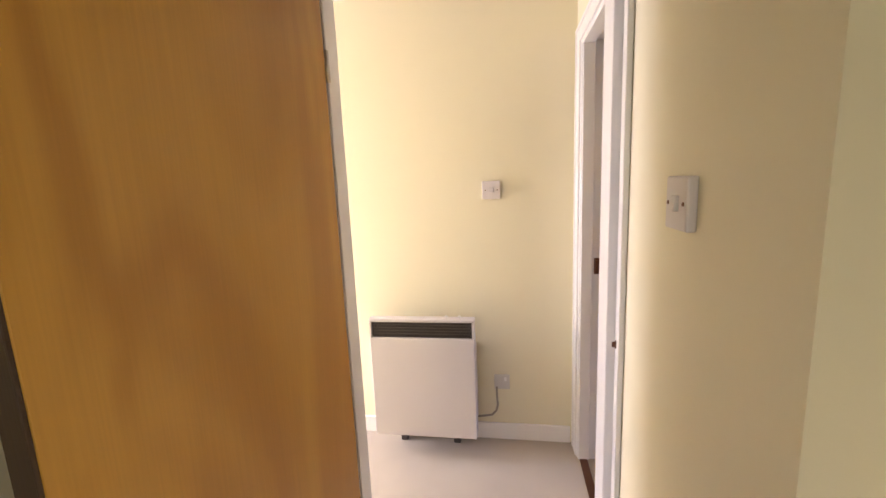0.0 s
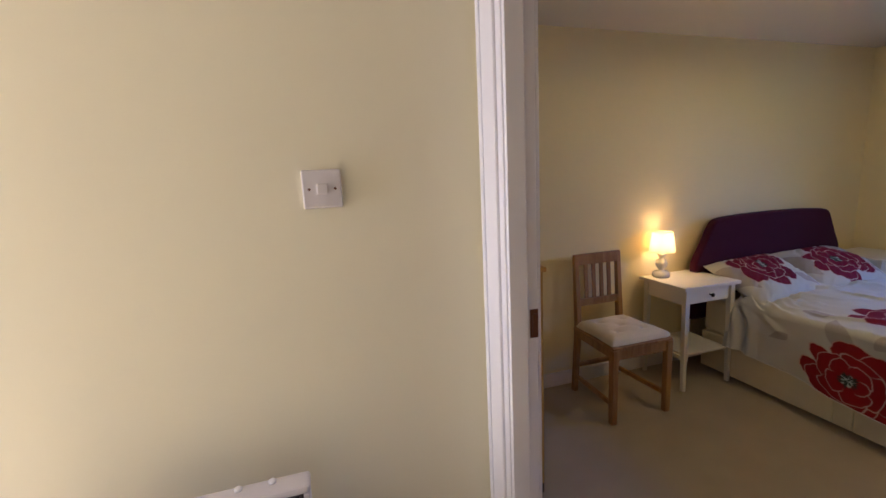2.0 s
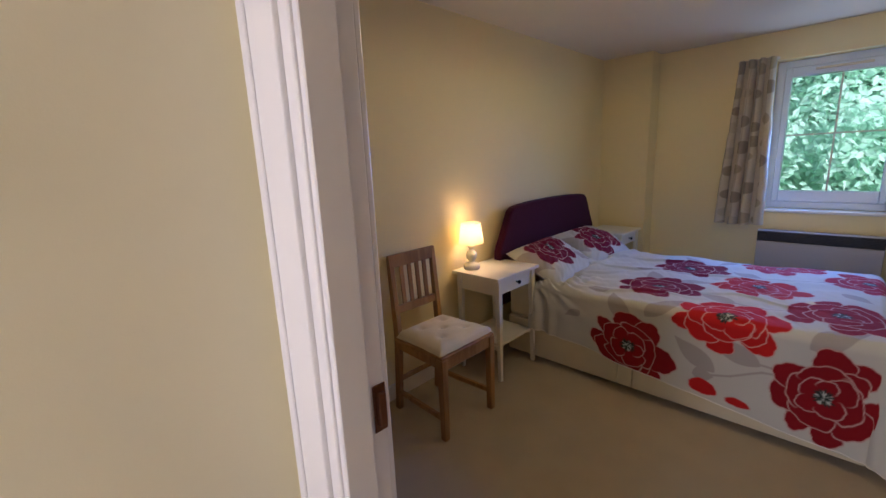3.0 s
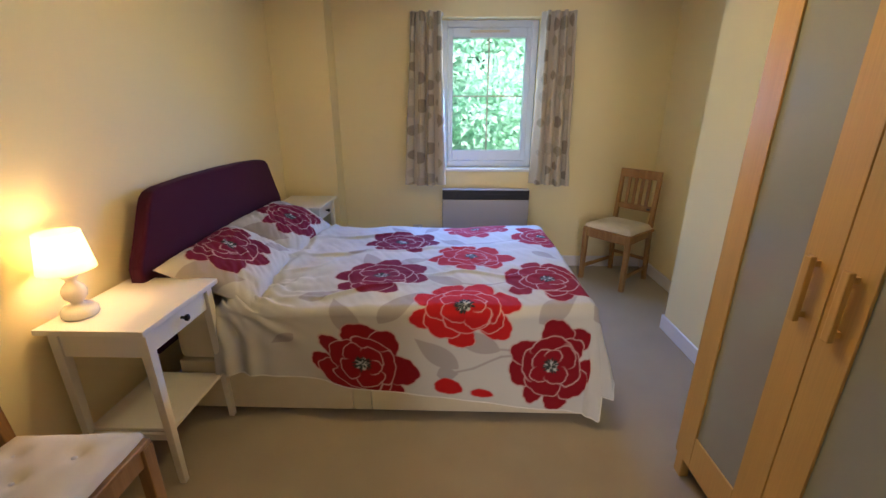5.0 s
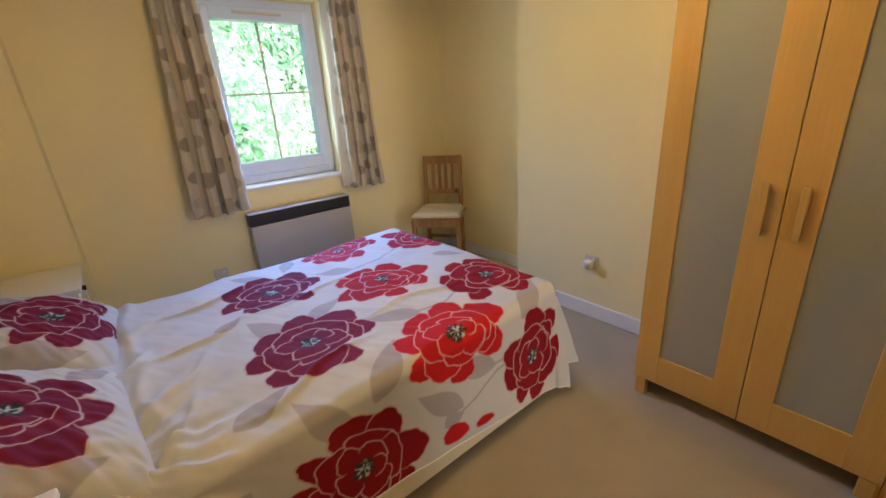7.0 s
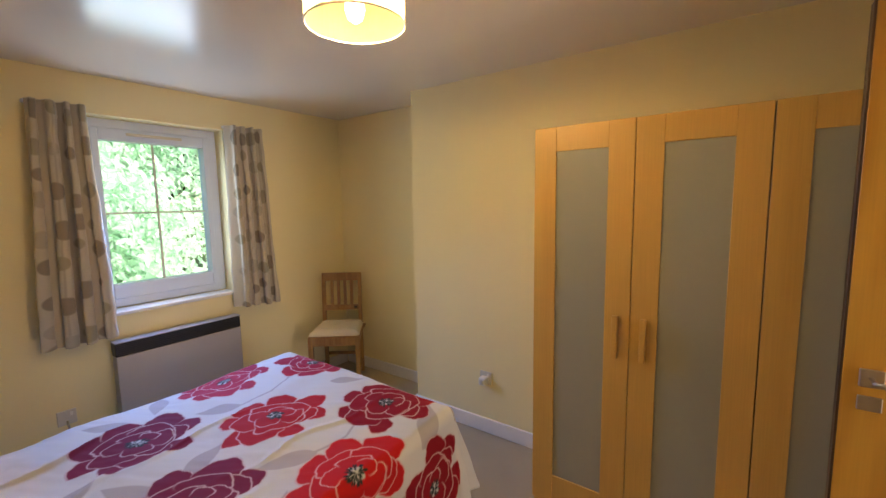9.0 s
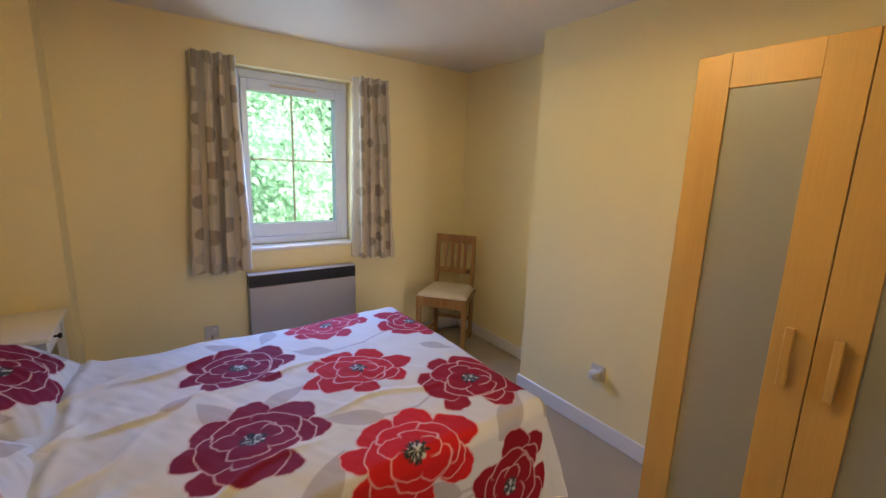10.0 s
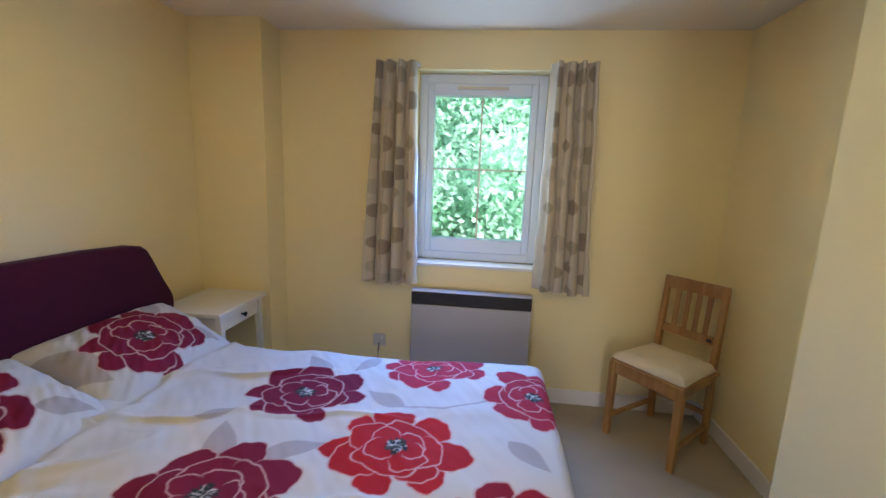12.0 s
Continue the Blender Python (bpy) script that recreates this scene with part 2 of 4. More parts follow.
def frosted(name, color):
    m, n, l, b = nodes_of(name)
    co, tx, bp = n.new("ShaderNodeTexCoord"), n.new("ShaderNodeTexNoise"), n.new("ShaderNodeBump")
    tx.inputs["Scale"].default_value = 350
    bp.inputs["Strength"].default_value, bp.inputs["Distance"].default_value = 0.15, 0.0005
    b.inputs["Base Color"].default_value, b.inputs["Roughness"].default_value = (*color, 1), 0.32
    b.inputs["Coat Weight"].default_value, b.inputs["Coat Roughness"].default_value = 0.8, 0.10
    l.new(co.outputs["Object"], tx.inputs["Vector"]), l.new(tx.outputs[0], bp.inputs["Height"]), l.new(bp.outputs[0], b.inputs["Normal"])
    return m


FROST = frosted("frosted_grey_glass", (0.31, 0.31, 0.25))


def clear(name):
    m, n, l, b = nodes_of(name)
    # cyan tint carries the bluish cast of daylight; the panes themselves are clear
    b.inputs["Base Color"].default_value = (0.82, 0.97, 1.0, 1)
    b.inputs["Roughness"].default_value, b.inputs["Transmission Weight"].default_value, b.inputs["IOR"].default_value = 0.01, 1.0, 1.02
    return m


GLASS = clear("daylight_tinted_glass")


def shade_cloth(name, color, glow, strength, through=0.0):
    m, n, l, b = nodes_of(name)
    b.inputs["Base Color"].default_value, b.inputs["Roughness"].default_value = (*color, 1), 0.8
    b.inputs["Emission Color"].default_value, b.inputs["Emission Strength"].default_value = (*glow, 1), strength
    co, tx, bp = n.new("ShaderNodeTexCoord"), n.new("ShaderNodeTexNoise"), n.new("ShaderNodeBump")
    tx.inputs["Scale"].default_value = 500
    bp.inputs["Strength"].default_value, bp.inputs["Distance"].default_value = 0.2, 0.0006
    l.new(co.outputs["Object"], tx.inputs["Vector"]), l.new(tx.outputs[0], bp.inputs["Height"]), l.new(bp.outputs[0], b.inputs["Normal"])
    if through:
        tr, mx = n.new("ShaderNodeBsdfTranslucent"), n.new("ShaderNodeMixShader")
        tr.inputs[0].default_value, mx.inputs[0].default_value = (*color, 1), through
        l.new(b.outputs[0], mx.inputs[1]), l.new(tr.outputs[0], mx.inputs[2]), l.new(mx.outputs[0], n["Material Output"].inputs[0])
    return m


SHADE = shade_cloth("lit_cream_shade", (0.85, 0.72, 0.48), (1.0, 0.70, 0.34), 0.25, 0.6)
DRUM = shade_cloth("lit_amber_shade", (0.95, 0.74, 0.40), (1.0, 0.55, 0.12), 0.1, 0.85)
BULB = shade_cloth("lit_bulb", (0.9, 0.85, 0.7), (1.0, 0.8, 0.5), 6.0)


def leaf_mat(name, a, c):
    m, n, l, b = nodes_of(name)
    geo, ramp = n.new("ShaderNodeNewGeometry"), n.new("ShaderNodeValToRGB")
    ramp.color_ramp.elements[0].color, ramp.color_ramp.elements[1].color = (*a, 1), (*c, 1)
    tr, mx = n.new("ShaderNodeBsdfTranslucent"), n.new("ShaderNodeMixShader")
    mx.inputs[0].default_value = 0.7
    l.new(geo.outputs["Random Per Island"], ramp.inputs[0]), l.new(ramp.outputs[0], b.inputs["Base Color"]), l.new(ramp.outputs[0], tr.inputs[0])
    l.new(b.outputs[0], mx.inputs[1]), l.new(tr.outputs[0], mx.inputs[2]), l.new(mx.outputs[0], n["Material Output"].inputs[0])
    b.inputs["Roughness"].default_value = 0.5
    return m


# greens lifted far towards white: sun glare and haze put into the leaf colour
LEAF = leaf_mat("glare_whitened_leaves", (0.50, 0.74, 0.60), (0.84, 0.96, 0.86))

# ---- shape helpers ----


def lathe(profile, steps=28, x=0.0, y=0.0):
    """A turned body from (radius, height) pairs."""
    bm = bmesh.new()
    rings = []
    for r, z in profile:
        rings.append([bm.verts.new((x + r * math.cos(2 * math.pi * k / steps), y + r * math.sin(2 * math.pi * k / steps), z)) for k in range(steps)])
    for a, c in zip(rings, rings[1:]):
        for k in range(steps):
            bm.faces.new((a[k], a[(k + 1) % steps], c[(k + 1) % steps], c[k]))
    bm.faces.new(rings[0][::-1]), bm.faces.new(rings[-1])
    return bm


def open_ring(r0, z0, r1, z1, steps):
    """The bare wall of a lamp shade."""
    bm = bmesh.new()
    lo = [bm.verts.new((r0 * math.cos(2 * math.pi * k / steps), r0 * math.sin(2 * math.pi * k / steps), z0)) for k in range(steps)]
    hi = [bm.verts.new((r1 * math.cos(2 * math.pi * k / steps), r1 * math.sin(2 * math.pi * k / steps), z1)) for k in range(steps)]
    for k in range(steps):
        bm.faces.new((lo[k], lo[(k + 1) % steps], hi[(k + 1) % steps], hi[k]))
    return bm


def beam(bm, a, b, w0, d0, w1=None, d1=None, bevel=0.0):
    """A straight bar from a to b with rectangular ends (w along x, d along y), tapering."""
    w1, d1 = w1 or w0, d1 or d0
    lo = [bm.verts.new((a[0] + sx * w0 / 2, a[1] + sy * d0 / 2, a[2])) for sx, sy in ((-1, -1), (1, -1), (1, 1), (-1, 1))]
    hi = [bm.verts.new((b[0] + sx * w1 / 2, b[1] + sy * d1 / 2, b[2])) for sx, sy in ((-1, -1), (1, -1), (1, 1), (-1, 1))]
    fs = [bm.faces.new(lo[::-1]), bm.faces.new(hi)] + [bm.faces.new((lo[k], lo[(k + 1) % 4], hi[(k + 1) % 4], hi[k])) for k in range(4)]
    if bevel:
        bmesh.ops.bevel(bm, geom=list({e for f in fs for e in f.edges}), offset=bevel, segments=2, affect='EDGES', profile=0.5)
    return bm


def bar(a, b, w0, d0, w1=None, d1=None, bevel=0.0):
    return beam(bmesh.new(), a, b, w0, d0, w1, d1, bevel)


def tube(points, r, steps=8):
    bm = bmesh.new()
    rings = []
    for i, p in enumerate(points):
        p = Vector(p)
        way = (Vector(points[min(i + 1, len(points) - 1)]) - Vector(points[max(i - 1, 0)])).normalized()
        side = way.orthogonal().normalized()
        other = way.cross(side)
        rings.append([bm.verts.new(p + r * (math.cos(2 * math.pi * k / steps) * side + math.sin(2 * math.pi * k / steps) * other)) for k in range(steps)])
    for a, c in zip(rings, rings[1:]):
        k0 = min(range(steps), key=lambda k: (c[k].co - a[0].co).length)
        for k in range(steps):
            bm.faces.new((a[k], a[(k + 1) % steps], c[(k + 1 + k0) % steps], c[(k + k0) % steps]))
    bm.faces.new(rings[0][::-1]), bm.faces.new(rings[-1])
    bmesh.ops.recalc_face_normals(bm, faces=bm.faces)
    return bm


def sheet(name, P, material, colors=None, thickness=0.0, parent=None):
    """A smooth surface from a grid of places, rows x columns x 3, with an optional printed colour at each."""
    rows, cols = P.shape[:2]
    idx = np.arange(rows * cols).reshape(rows, cols)
    quads = np.stack([idx[:-1, :-1], idx[:-1, 1:], idx[1:, 1:], idx[1:, :-1]], -1).reshape(-1, 4)
    me = bpy.data.meshes.new(name)
    me.vertices.add(rows * cols)
    me.vertices.foreach_set("co", P.reshape(-1).astype(np.float32))
    me.loops.add(quads.size)
    me.loops.foreach_set("vertex_index", quads.reshape(-1).astype(np.int32))
    me.polygons.add(len(quads))
    me.polygons.foreach_set("loop_start", np.arange(0, quads.size, 4, dtype=np.int32))
    me.update(calc_edges=True)
    me.polygons.foreach_set("use_smooth", np.ones(len(quads), dtype=bool))
    if colors is not None:
        at = me.color_attributes.new("print", 'FLOAT_COLOR', 'POINT')
        at.data.foreach_set("color", np.concatenate([colors.reshape(-1, 3), np.ones((rows * cols, 1))], 1).reshape(-1).astype(np.float32))
    me.materials.append(material)
    ob = new(name, me)
    ob.parent = parent
    if thickness:
        so = ob.modifiers.new("thickness", 'SOLIDIFY')
        so.thickness, so.offset = thickness, -1
    return ob


def smooth_noise(x, y, seed, scale):
    """Soft value noise on arrays, about -1 to 1."""
    rng = np.random.RandomState(seed)
    table = rng.uniform(-1, 1, (64, 64))
    fx, fy = x / scale + 1000, y / scale + 1000
    ix, iy = np.floor(fx).astype(int), np.floor(fy).astype(int)
    tx, ty = fx - ix, fy - iy
    tx, ty = tx * tx * (3 - 2 * tx), ty * ty * (3 - 2 * ty)
    g = lambda a, b: table[a % 64, b % 64]
    return (g(ix, iy) * (1 - tx) + g(ix + 1, iy) * tx) * (1 - ty) + (g(ix, iy + 1) * (1 - tx) + g(ix + 1, iy + 1) * tx) * ty


# ---- floral print ----
CLOTH, LEAFGREY, CREAMLINE = np.array((0.57, 0.555, 0.50)), np.array((0.40, 0.36, 0.33)), np.array((0.70, 0.52, 0.45))
PLUM, RED, WINE, ROSE = np.array((0.175, 0.009, 0.028)), np.array((0.50, 0.012, 0.012)), np.array((0.25, 0.006, 0.012)), np.array((0.36, 0.018, 0.035))


def soft_mask(d, w=0.003):
    return np.clip(0.5 - d / (2 * w), 0, 1)[..., None]


def draw_petal(C, a, b, la, lb, color, line, wob, ph):
    phi = np.arctan2(b / lb, a / la)
    rho = np.hypot(a / la, b / lb) / (1 + wob * np.cos(3 * phi + ph) + 0.6 * wob * np.cos(6 * phi + 2 * ph) + 0.25 * wob * np.cos(11 * phi - ph))
    d = (rho - 1) * min(la, lb)
    edge, fill = soft_mask(np.maximum(d, -(d + line)), 0.002), soft_mask(d)
    C[...] = C * (1 - fill) + color * fill
    edge = edge * np.clip(0.9 + 1.3 * np.cos(phi + 0.3 * np.sin(ph)), 0, 1)[..., None]
    C[...] = C * (1 - edge) + CREAMLINE * edge


# one peony: place of each petal, its radial and its cross half-width, the outermost first
PETALS = ((0.00, -0.74, 0.24, 0.24), (0.62, -0.40, 0.26, 0.26), (-0.70, -0.24, 0.25, 0.24), (-0.66, 0.20, 0.28, 0.22), (-0.30, 0.56, 0.25, 0.33), (0.26, 0.58, 0.27, 0.30), (0.70, 0.10, 0.33, 0.33),
          (-0.34, -0.44, 0.32, 0.40), (0.38, -0.30, 0.30, 0.28), (-0.36, 0.06, 0.34, 0.36), (0.04, 0.36, 0.22, 0.42), (0.38, 0.06, 0.24, 0.38), (0.02, -0.30, 0.28, 0.44),
          (0.22, -0.20, 0.24, 0.26), (-0.22, 0.18, 0.20, 0.20), (0.16, 0.20, 0.15, 0.26), (-0.18, -0.16, 0.18, 0.24), (0.24, 0.00, 0.13, 0.18))


def draw_flower(C, U, V, cx, cy, R, turn, color, seed, squash=1.0):
    """A peony: layered lobed petals with pale outlines round a speckled heart."""
    rng = np.random.RandomState(seed)
    near = (np.abs(U - cx) < 1.3 * R) & (np.abs(V - cy) < 1.3 * R)
    if not near.any():
        return
    u, v, c = U[near] - cx, (V[near] - cy) / squash, C[near]
    ct, st = math.cos(turn), math.sin(turn)
    u, v = u * ct + v * st, v * ct - u * st
    for px, py, la, lb in PETALS:
        ang = math.atan2(py, px) + rng.uniform(-0.10, 0.10)
        far = math.hypot(px, py) * R * rng.uniform(0.95, 1.05)
        a = u * math.cos(ang) + v * math.sin(ang) - far
        b = -u * math.sin(ang) + v * math.cos(ang)
        draw_petal(c, a, b, la * R * rng.uniform(0.95, 1.06), lb * R * rng.uniform(0.92, 1.08), color * rng.uniform(0.94, 1.06), 0.0029, 0.065, rng.uniform(0, 6))
    r, th = np.hypot(u, v), np.arctan2(v, u)
    heart = soft_mask(r - 0.125 * R * (1 + 0.15 * np.sin(5 * th)))
    c[...] = c * (1 - heart) + np.array((0.50, 0.53, 0.46)) * heart
    ink = np.zeros(u.shape + (1,))
    for k in range(46):
        ang, far = rng.uniform(0, 2 * math.pi), 0.155 * R * math.sqrt(rng.uniform(0.02, 1))
        a = u * math.cos(ang) + v * math.sin(ang) - far
        b = -u * math.sin(ang) + v * math.cos(ang)
        ink = np.maximum(ink, soft_mask((np.hypot(a / (0.040 * R), b / (0.016 * R)) - 1) * 0.016 * R, 0.0015))
    c[...] = c * (1 - ink) + np.array((0.02, 0.03, 0.025)) * ink
    C[near] = c


def draw_leaf(C, U, V, ax, ay, bx, by, width, shade=1.0):
    n = math.hypot(bx - ax, by - ay)
    ux, uy = (bx - ax) / n, (by - ay) / n
    a, b = (U - ax) * ux + (V - ay) * uy, -(U - ax) * uy + (V - ay) * ux
    t = np.clip(a / n, 0, 1)
    half = width * np.sin(math.pi * t ** 0.8) * (1 - 0.25 * t)
    d = np.where((a > 0) & (a < n), np.abs(b - 0.1 * width * np.sin(3 * t)) - half, 1.0)
    f = soft_mask(d)
    C[...] = C * (1 - f) + LEAFGREY * shade * f


def draw_stem(C, U, V, pts, w=0.006):
    for (ax, ay), (bx, by) in zip(pts, pts[1:]):
        n = math.hypot(bx - ax, by - ay)
        t = np.clip(((U - ax) * (bx - ax) + (V - ay) * (by - ay)) / (n * n), 0, 1)
        f = soft_mask(np.hypot(U - ax - t * (bx - ax), V - ay - t * (by - ay)) - w)
        C[...] = C * (1 - f) + LEAFGREY * f


# ---- trim of the shell ----


def skirting(name, x0, x1, y0, y1, label="white gloss skirting board"):
    structure(name, boxes((x0, x1, y0, y1, 0.0, 0.10), bevel=0.004), GLOSS, label)


skirting("baseboard_west", -0.82, -0.805, 2.175, 6.03)
skirting("baseboard_north", -0.37, 2.355, 6.235, 6.25)
skirting("baseboard_pillar", -0.805, -0.355, 6.015, 6.03)
skirting("baseboard_pillar_side", -0.37, -0.355, 6.03, 6.235)
skirting("baseboard_east", 2.025, 2.04, 2.175, 5.095)
skirting("baseboard_recess", 2.355, 2.37, 5.095, 6.235)
skirting("baseboard_recess_return", 2.04, 2.355, 5.08, 5.095)
skirting("baseboard_south", -0.805, 0.47, 2.16, 2.175)
skirting("baseboard_hall", 0.42, 0.435, -0.6, 2.052)
skirting("baseboard_lobby", 1.60, 2.205, 2.007, 2.022)

# bedroom doorway: lining, stop, architraves
structure("door_frame_bedroom", boxes((0.532, 0.562, 2.069, 2.161, 0, 2.085), (1.365, 1.397, 2.069, 2.161, 0, 2.085), (0.532, 1.397, 2.069, 2.161, 2.085, 2.115),
          (0.5615, 0.575, 2.074, 2.126, 0, 2.073), (1.353, 1.3655, 2.070, 2.126, 0, 2.073), (0.562, 1.365, 2.070, 2.126, 2.073, 2.0855), bevel=0.002), GLOSS, "white gloss door lining with stops")
structure("architrave_bedroom_hall", boxes((0.446, 0.538, 2.060, 2.0705, 0, 2.165), (1.359, 1.397, 2.060, 2.0705, 0, 2.165), (0.538, 1.359, 2.060, 2.0705, 2.092, 2.165),
          (0.446, 0.466, 2.055, 2.061, 0, 2.165), (0.466, 1.397, 2.055, 2.061, 2.145, 2.165), bevel=0.003, seg=2), GLOSS, "white moulded architrave on the hall side")
structure("architrave_bedroom_inside", boxes((0.485, 0.556, 2.162, 2.176, 0, 2.16), (1.371, 1.435, 2.162, 2.176, 0, 2.16), (0.556, 1.371, 2.162, 2.176, 2.092, 2.16), bevel=0.004, seg=2), GLOSS, "white architrave on the bedroom side")
# first doorway
structure("door_frame_lobby", boxes((1.396, 1.531, 1.200, 1.232, 0, 2.05), (1.372, 1.531, 2.022, 2.052, 0, 2.05), (1.369, 1.531, 1.200, 2.052, 2.05, 2.08),
          (1.398, 1.477, 1.232, 1.240, 0, 2.038), (1.371, 1.477, 1.996, 2.022, 0, 2.038), (1.371, 1.477, 1.240, 1.996, 2.030, 2.05), bevel=0.002), GLOSS, "white gloss door lining of the first doorway")
structure("architrave_lobby", boxes((1.532, 1.545, 1.208, 2.020, 2.058, 2.12), (1.532, 1.566, 2.006, 2.0215, 0, 2.058), (1.385, 1.396, 1.145, 1.208, 0, 2.058), (1.355, 1.368, 1.145, 2.03, 2.058, 2.12), bevel=0.003, seg=2), GLOSS, "white architrave round the first doorway")
structure("threshold_strip", boxes((0.562, 1.365, 2.08, 2.12, 0.001, 0.007), bevel=0.002), BRASS, "dark metal carpet strip in the bedroom doorway")


def strike(name, m, label, k=1.0):
    ob = thing(name, m, label, "strike plate")
    part("plate", boxes((0, 0.003, -0.012 * k, 0.012 * k, -0.04 * k, 0.04 * k), bevel=0.001), BRASS, ob)
    part("lip", bar((0.006, 0.0, -0.028 * k), (0.006, 0.0, 0.028 * k), 0.010, 0.014 * k, bevel=0.002), BRASS, ob)


strike("strike_plate", pose(0.563, 2.149, 1.047), "dark brass strike plate let into the white door lining")
strike("strike_plate", pose(1.546, 2.006, 1.045, 0, 0, -90), "small dark brass strike plate on the first door frame", 0.28)


# ---- doors ----
def door_leaf(name, m, label, handle, hinge_side, width=0.757):
    """Flush veneered leaf: hinge at the origin, the leaf along +x, its shown face towards -y."""
    ob = thing(name, m, label, "door")
    part("leaf", boxes((0.003, width, 0, 0.040, 0.008, 2.03), bevel=0.0015), VENEER, ob)
    part("edge_lipping", boxes((width, width + 0.006, 0.001, 0.039, 0.008, 2.03), bevel=0.001), DARKWOOD, ob, "dark hardwood edge")
    for z in (0.25, 1.80):
        part("hinge", lathe([(0.006, z - 0.04), (0.006, z + 0.04)], 10, -0.002, hinge_side), STEEL, ob, smooth=True)
    if handle:
        for side, s in (("front", -1), ("back", 1)):
            y = 0.0 if s < 0 else 0.040
            lo, hi = (y - 0.008, y) if s < 0 else (y, y + 0.008)
            h = part("lever_handle", boxes((0.675, 0.725, lo, hi, 1.03, 1.08), bevel=0.002), STEEL, ob, "satin steel lever handle")
            part("keyhole_plate", boxes((0.675, 0.725, lo, hi, 0.965, 1.005), bevel=0.002), STEEL, ob)
            far = y + s * 0.05
            part("lever", tube([(0.70, y, 1.055), (0.70, far, 1.055), (0.68, far + s * 0.005, 1.055), (0.58, far + s * 0.005, 1.055)], 0.008, 10), STEEL, h, smooth=True)
    return ob


door_leaf("door_bedroom", pose(1.330, 2.150, 0, 0, 0, 90), "orange veneered flush bedroom door standing open by the wardrobe", True, -0.004)
door_leaf("door_lobby", pose(1.533, 1.258, 0, 0, 0, -3) @ pose(0, -0.040, 0), "flush wood-veneered door standing wide open on its frame", False, 0.044, 0.766)

# ---- window ----
win = tagged(new("window_1"), "white plastic casement window with four panes", "", "", "structure")
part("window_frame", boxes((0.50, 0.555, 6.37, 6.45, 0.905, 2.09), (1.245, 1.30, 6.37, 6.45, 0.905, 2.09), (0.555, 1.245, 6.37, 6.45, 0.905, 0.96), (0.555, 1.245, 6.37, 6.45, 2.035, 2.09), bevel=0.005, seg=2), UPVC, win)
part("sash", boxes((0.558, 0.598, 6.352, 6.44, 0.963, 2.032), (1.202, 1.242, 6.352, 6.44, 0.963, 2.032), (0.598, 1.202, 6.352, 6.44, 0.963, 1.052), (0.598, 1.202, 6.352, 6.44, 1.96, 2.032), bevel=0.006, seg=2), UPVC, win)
part("glazing_bar", boxes((0.894, 0.906, 6.403, 6.413, 1.052, 1.96)), OLDPLASTIC, win)
part("glazing_bar", boxes((0.598, 0.894, 6.403, 6.413, 1.50, 1.512), (0.906, 1.202, 6.403, 6.413, 1.50, 1.512)), OLDPLASTIC, win)
for k, (x0, x1, z0, z1) in enumerate(((0.598, 0.894, 1.052, 1.50), (0.906, 1.202, 1.052, 1.50), (0.598, 0.894, 1.512, 1.96), (0.906, 1.202, 1.512, 1.96))):
    pane = part("pane", boxes((x0, x1, 6.406, 6.410, z0, z1)), GLASS, win)
    pane.visible_shadow = False
part("trickle_vent", boxes((0.74, 1.06, 6.338, 6.352, 1.995, 2.012), bevel=0.003), OLDPLASTIC, win)
part("window_sill", boxes((0.47, 1.33, 6.225, 6.37, 0.880, 0.903), bevel=0.006, seg=2), GLOSS, win)


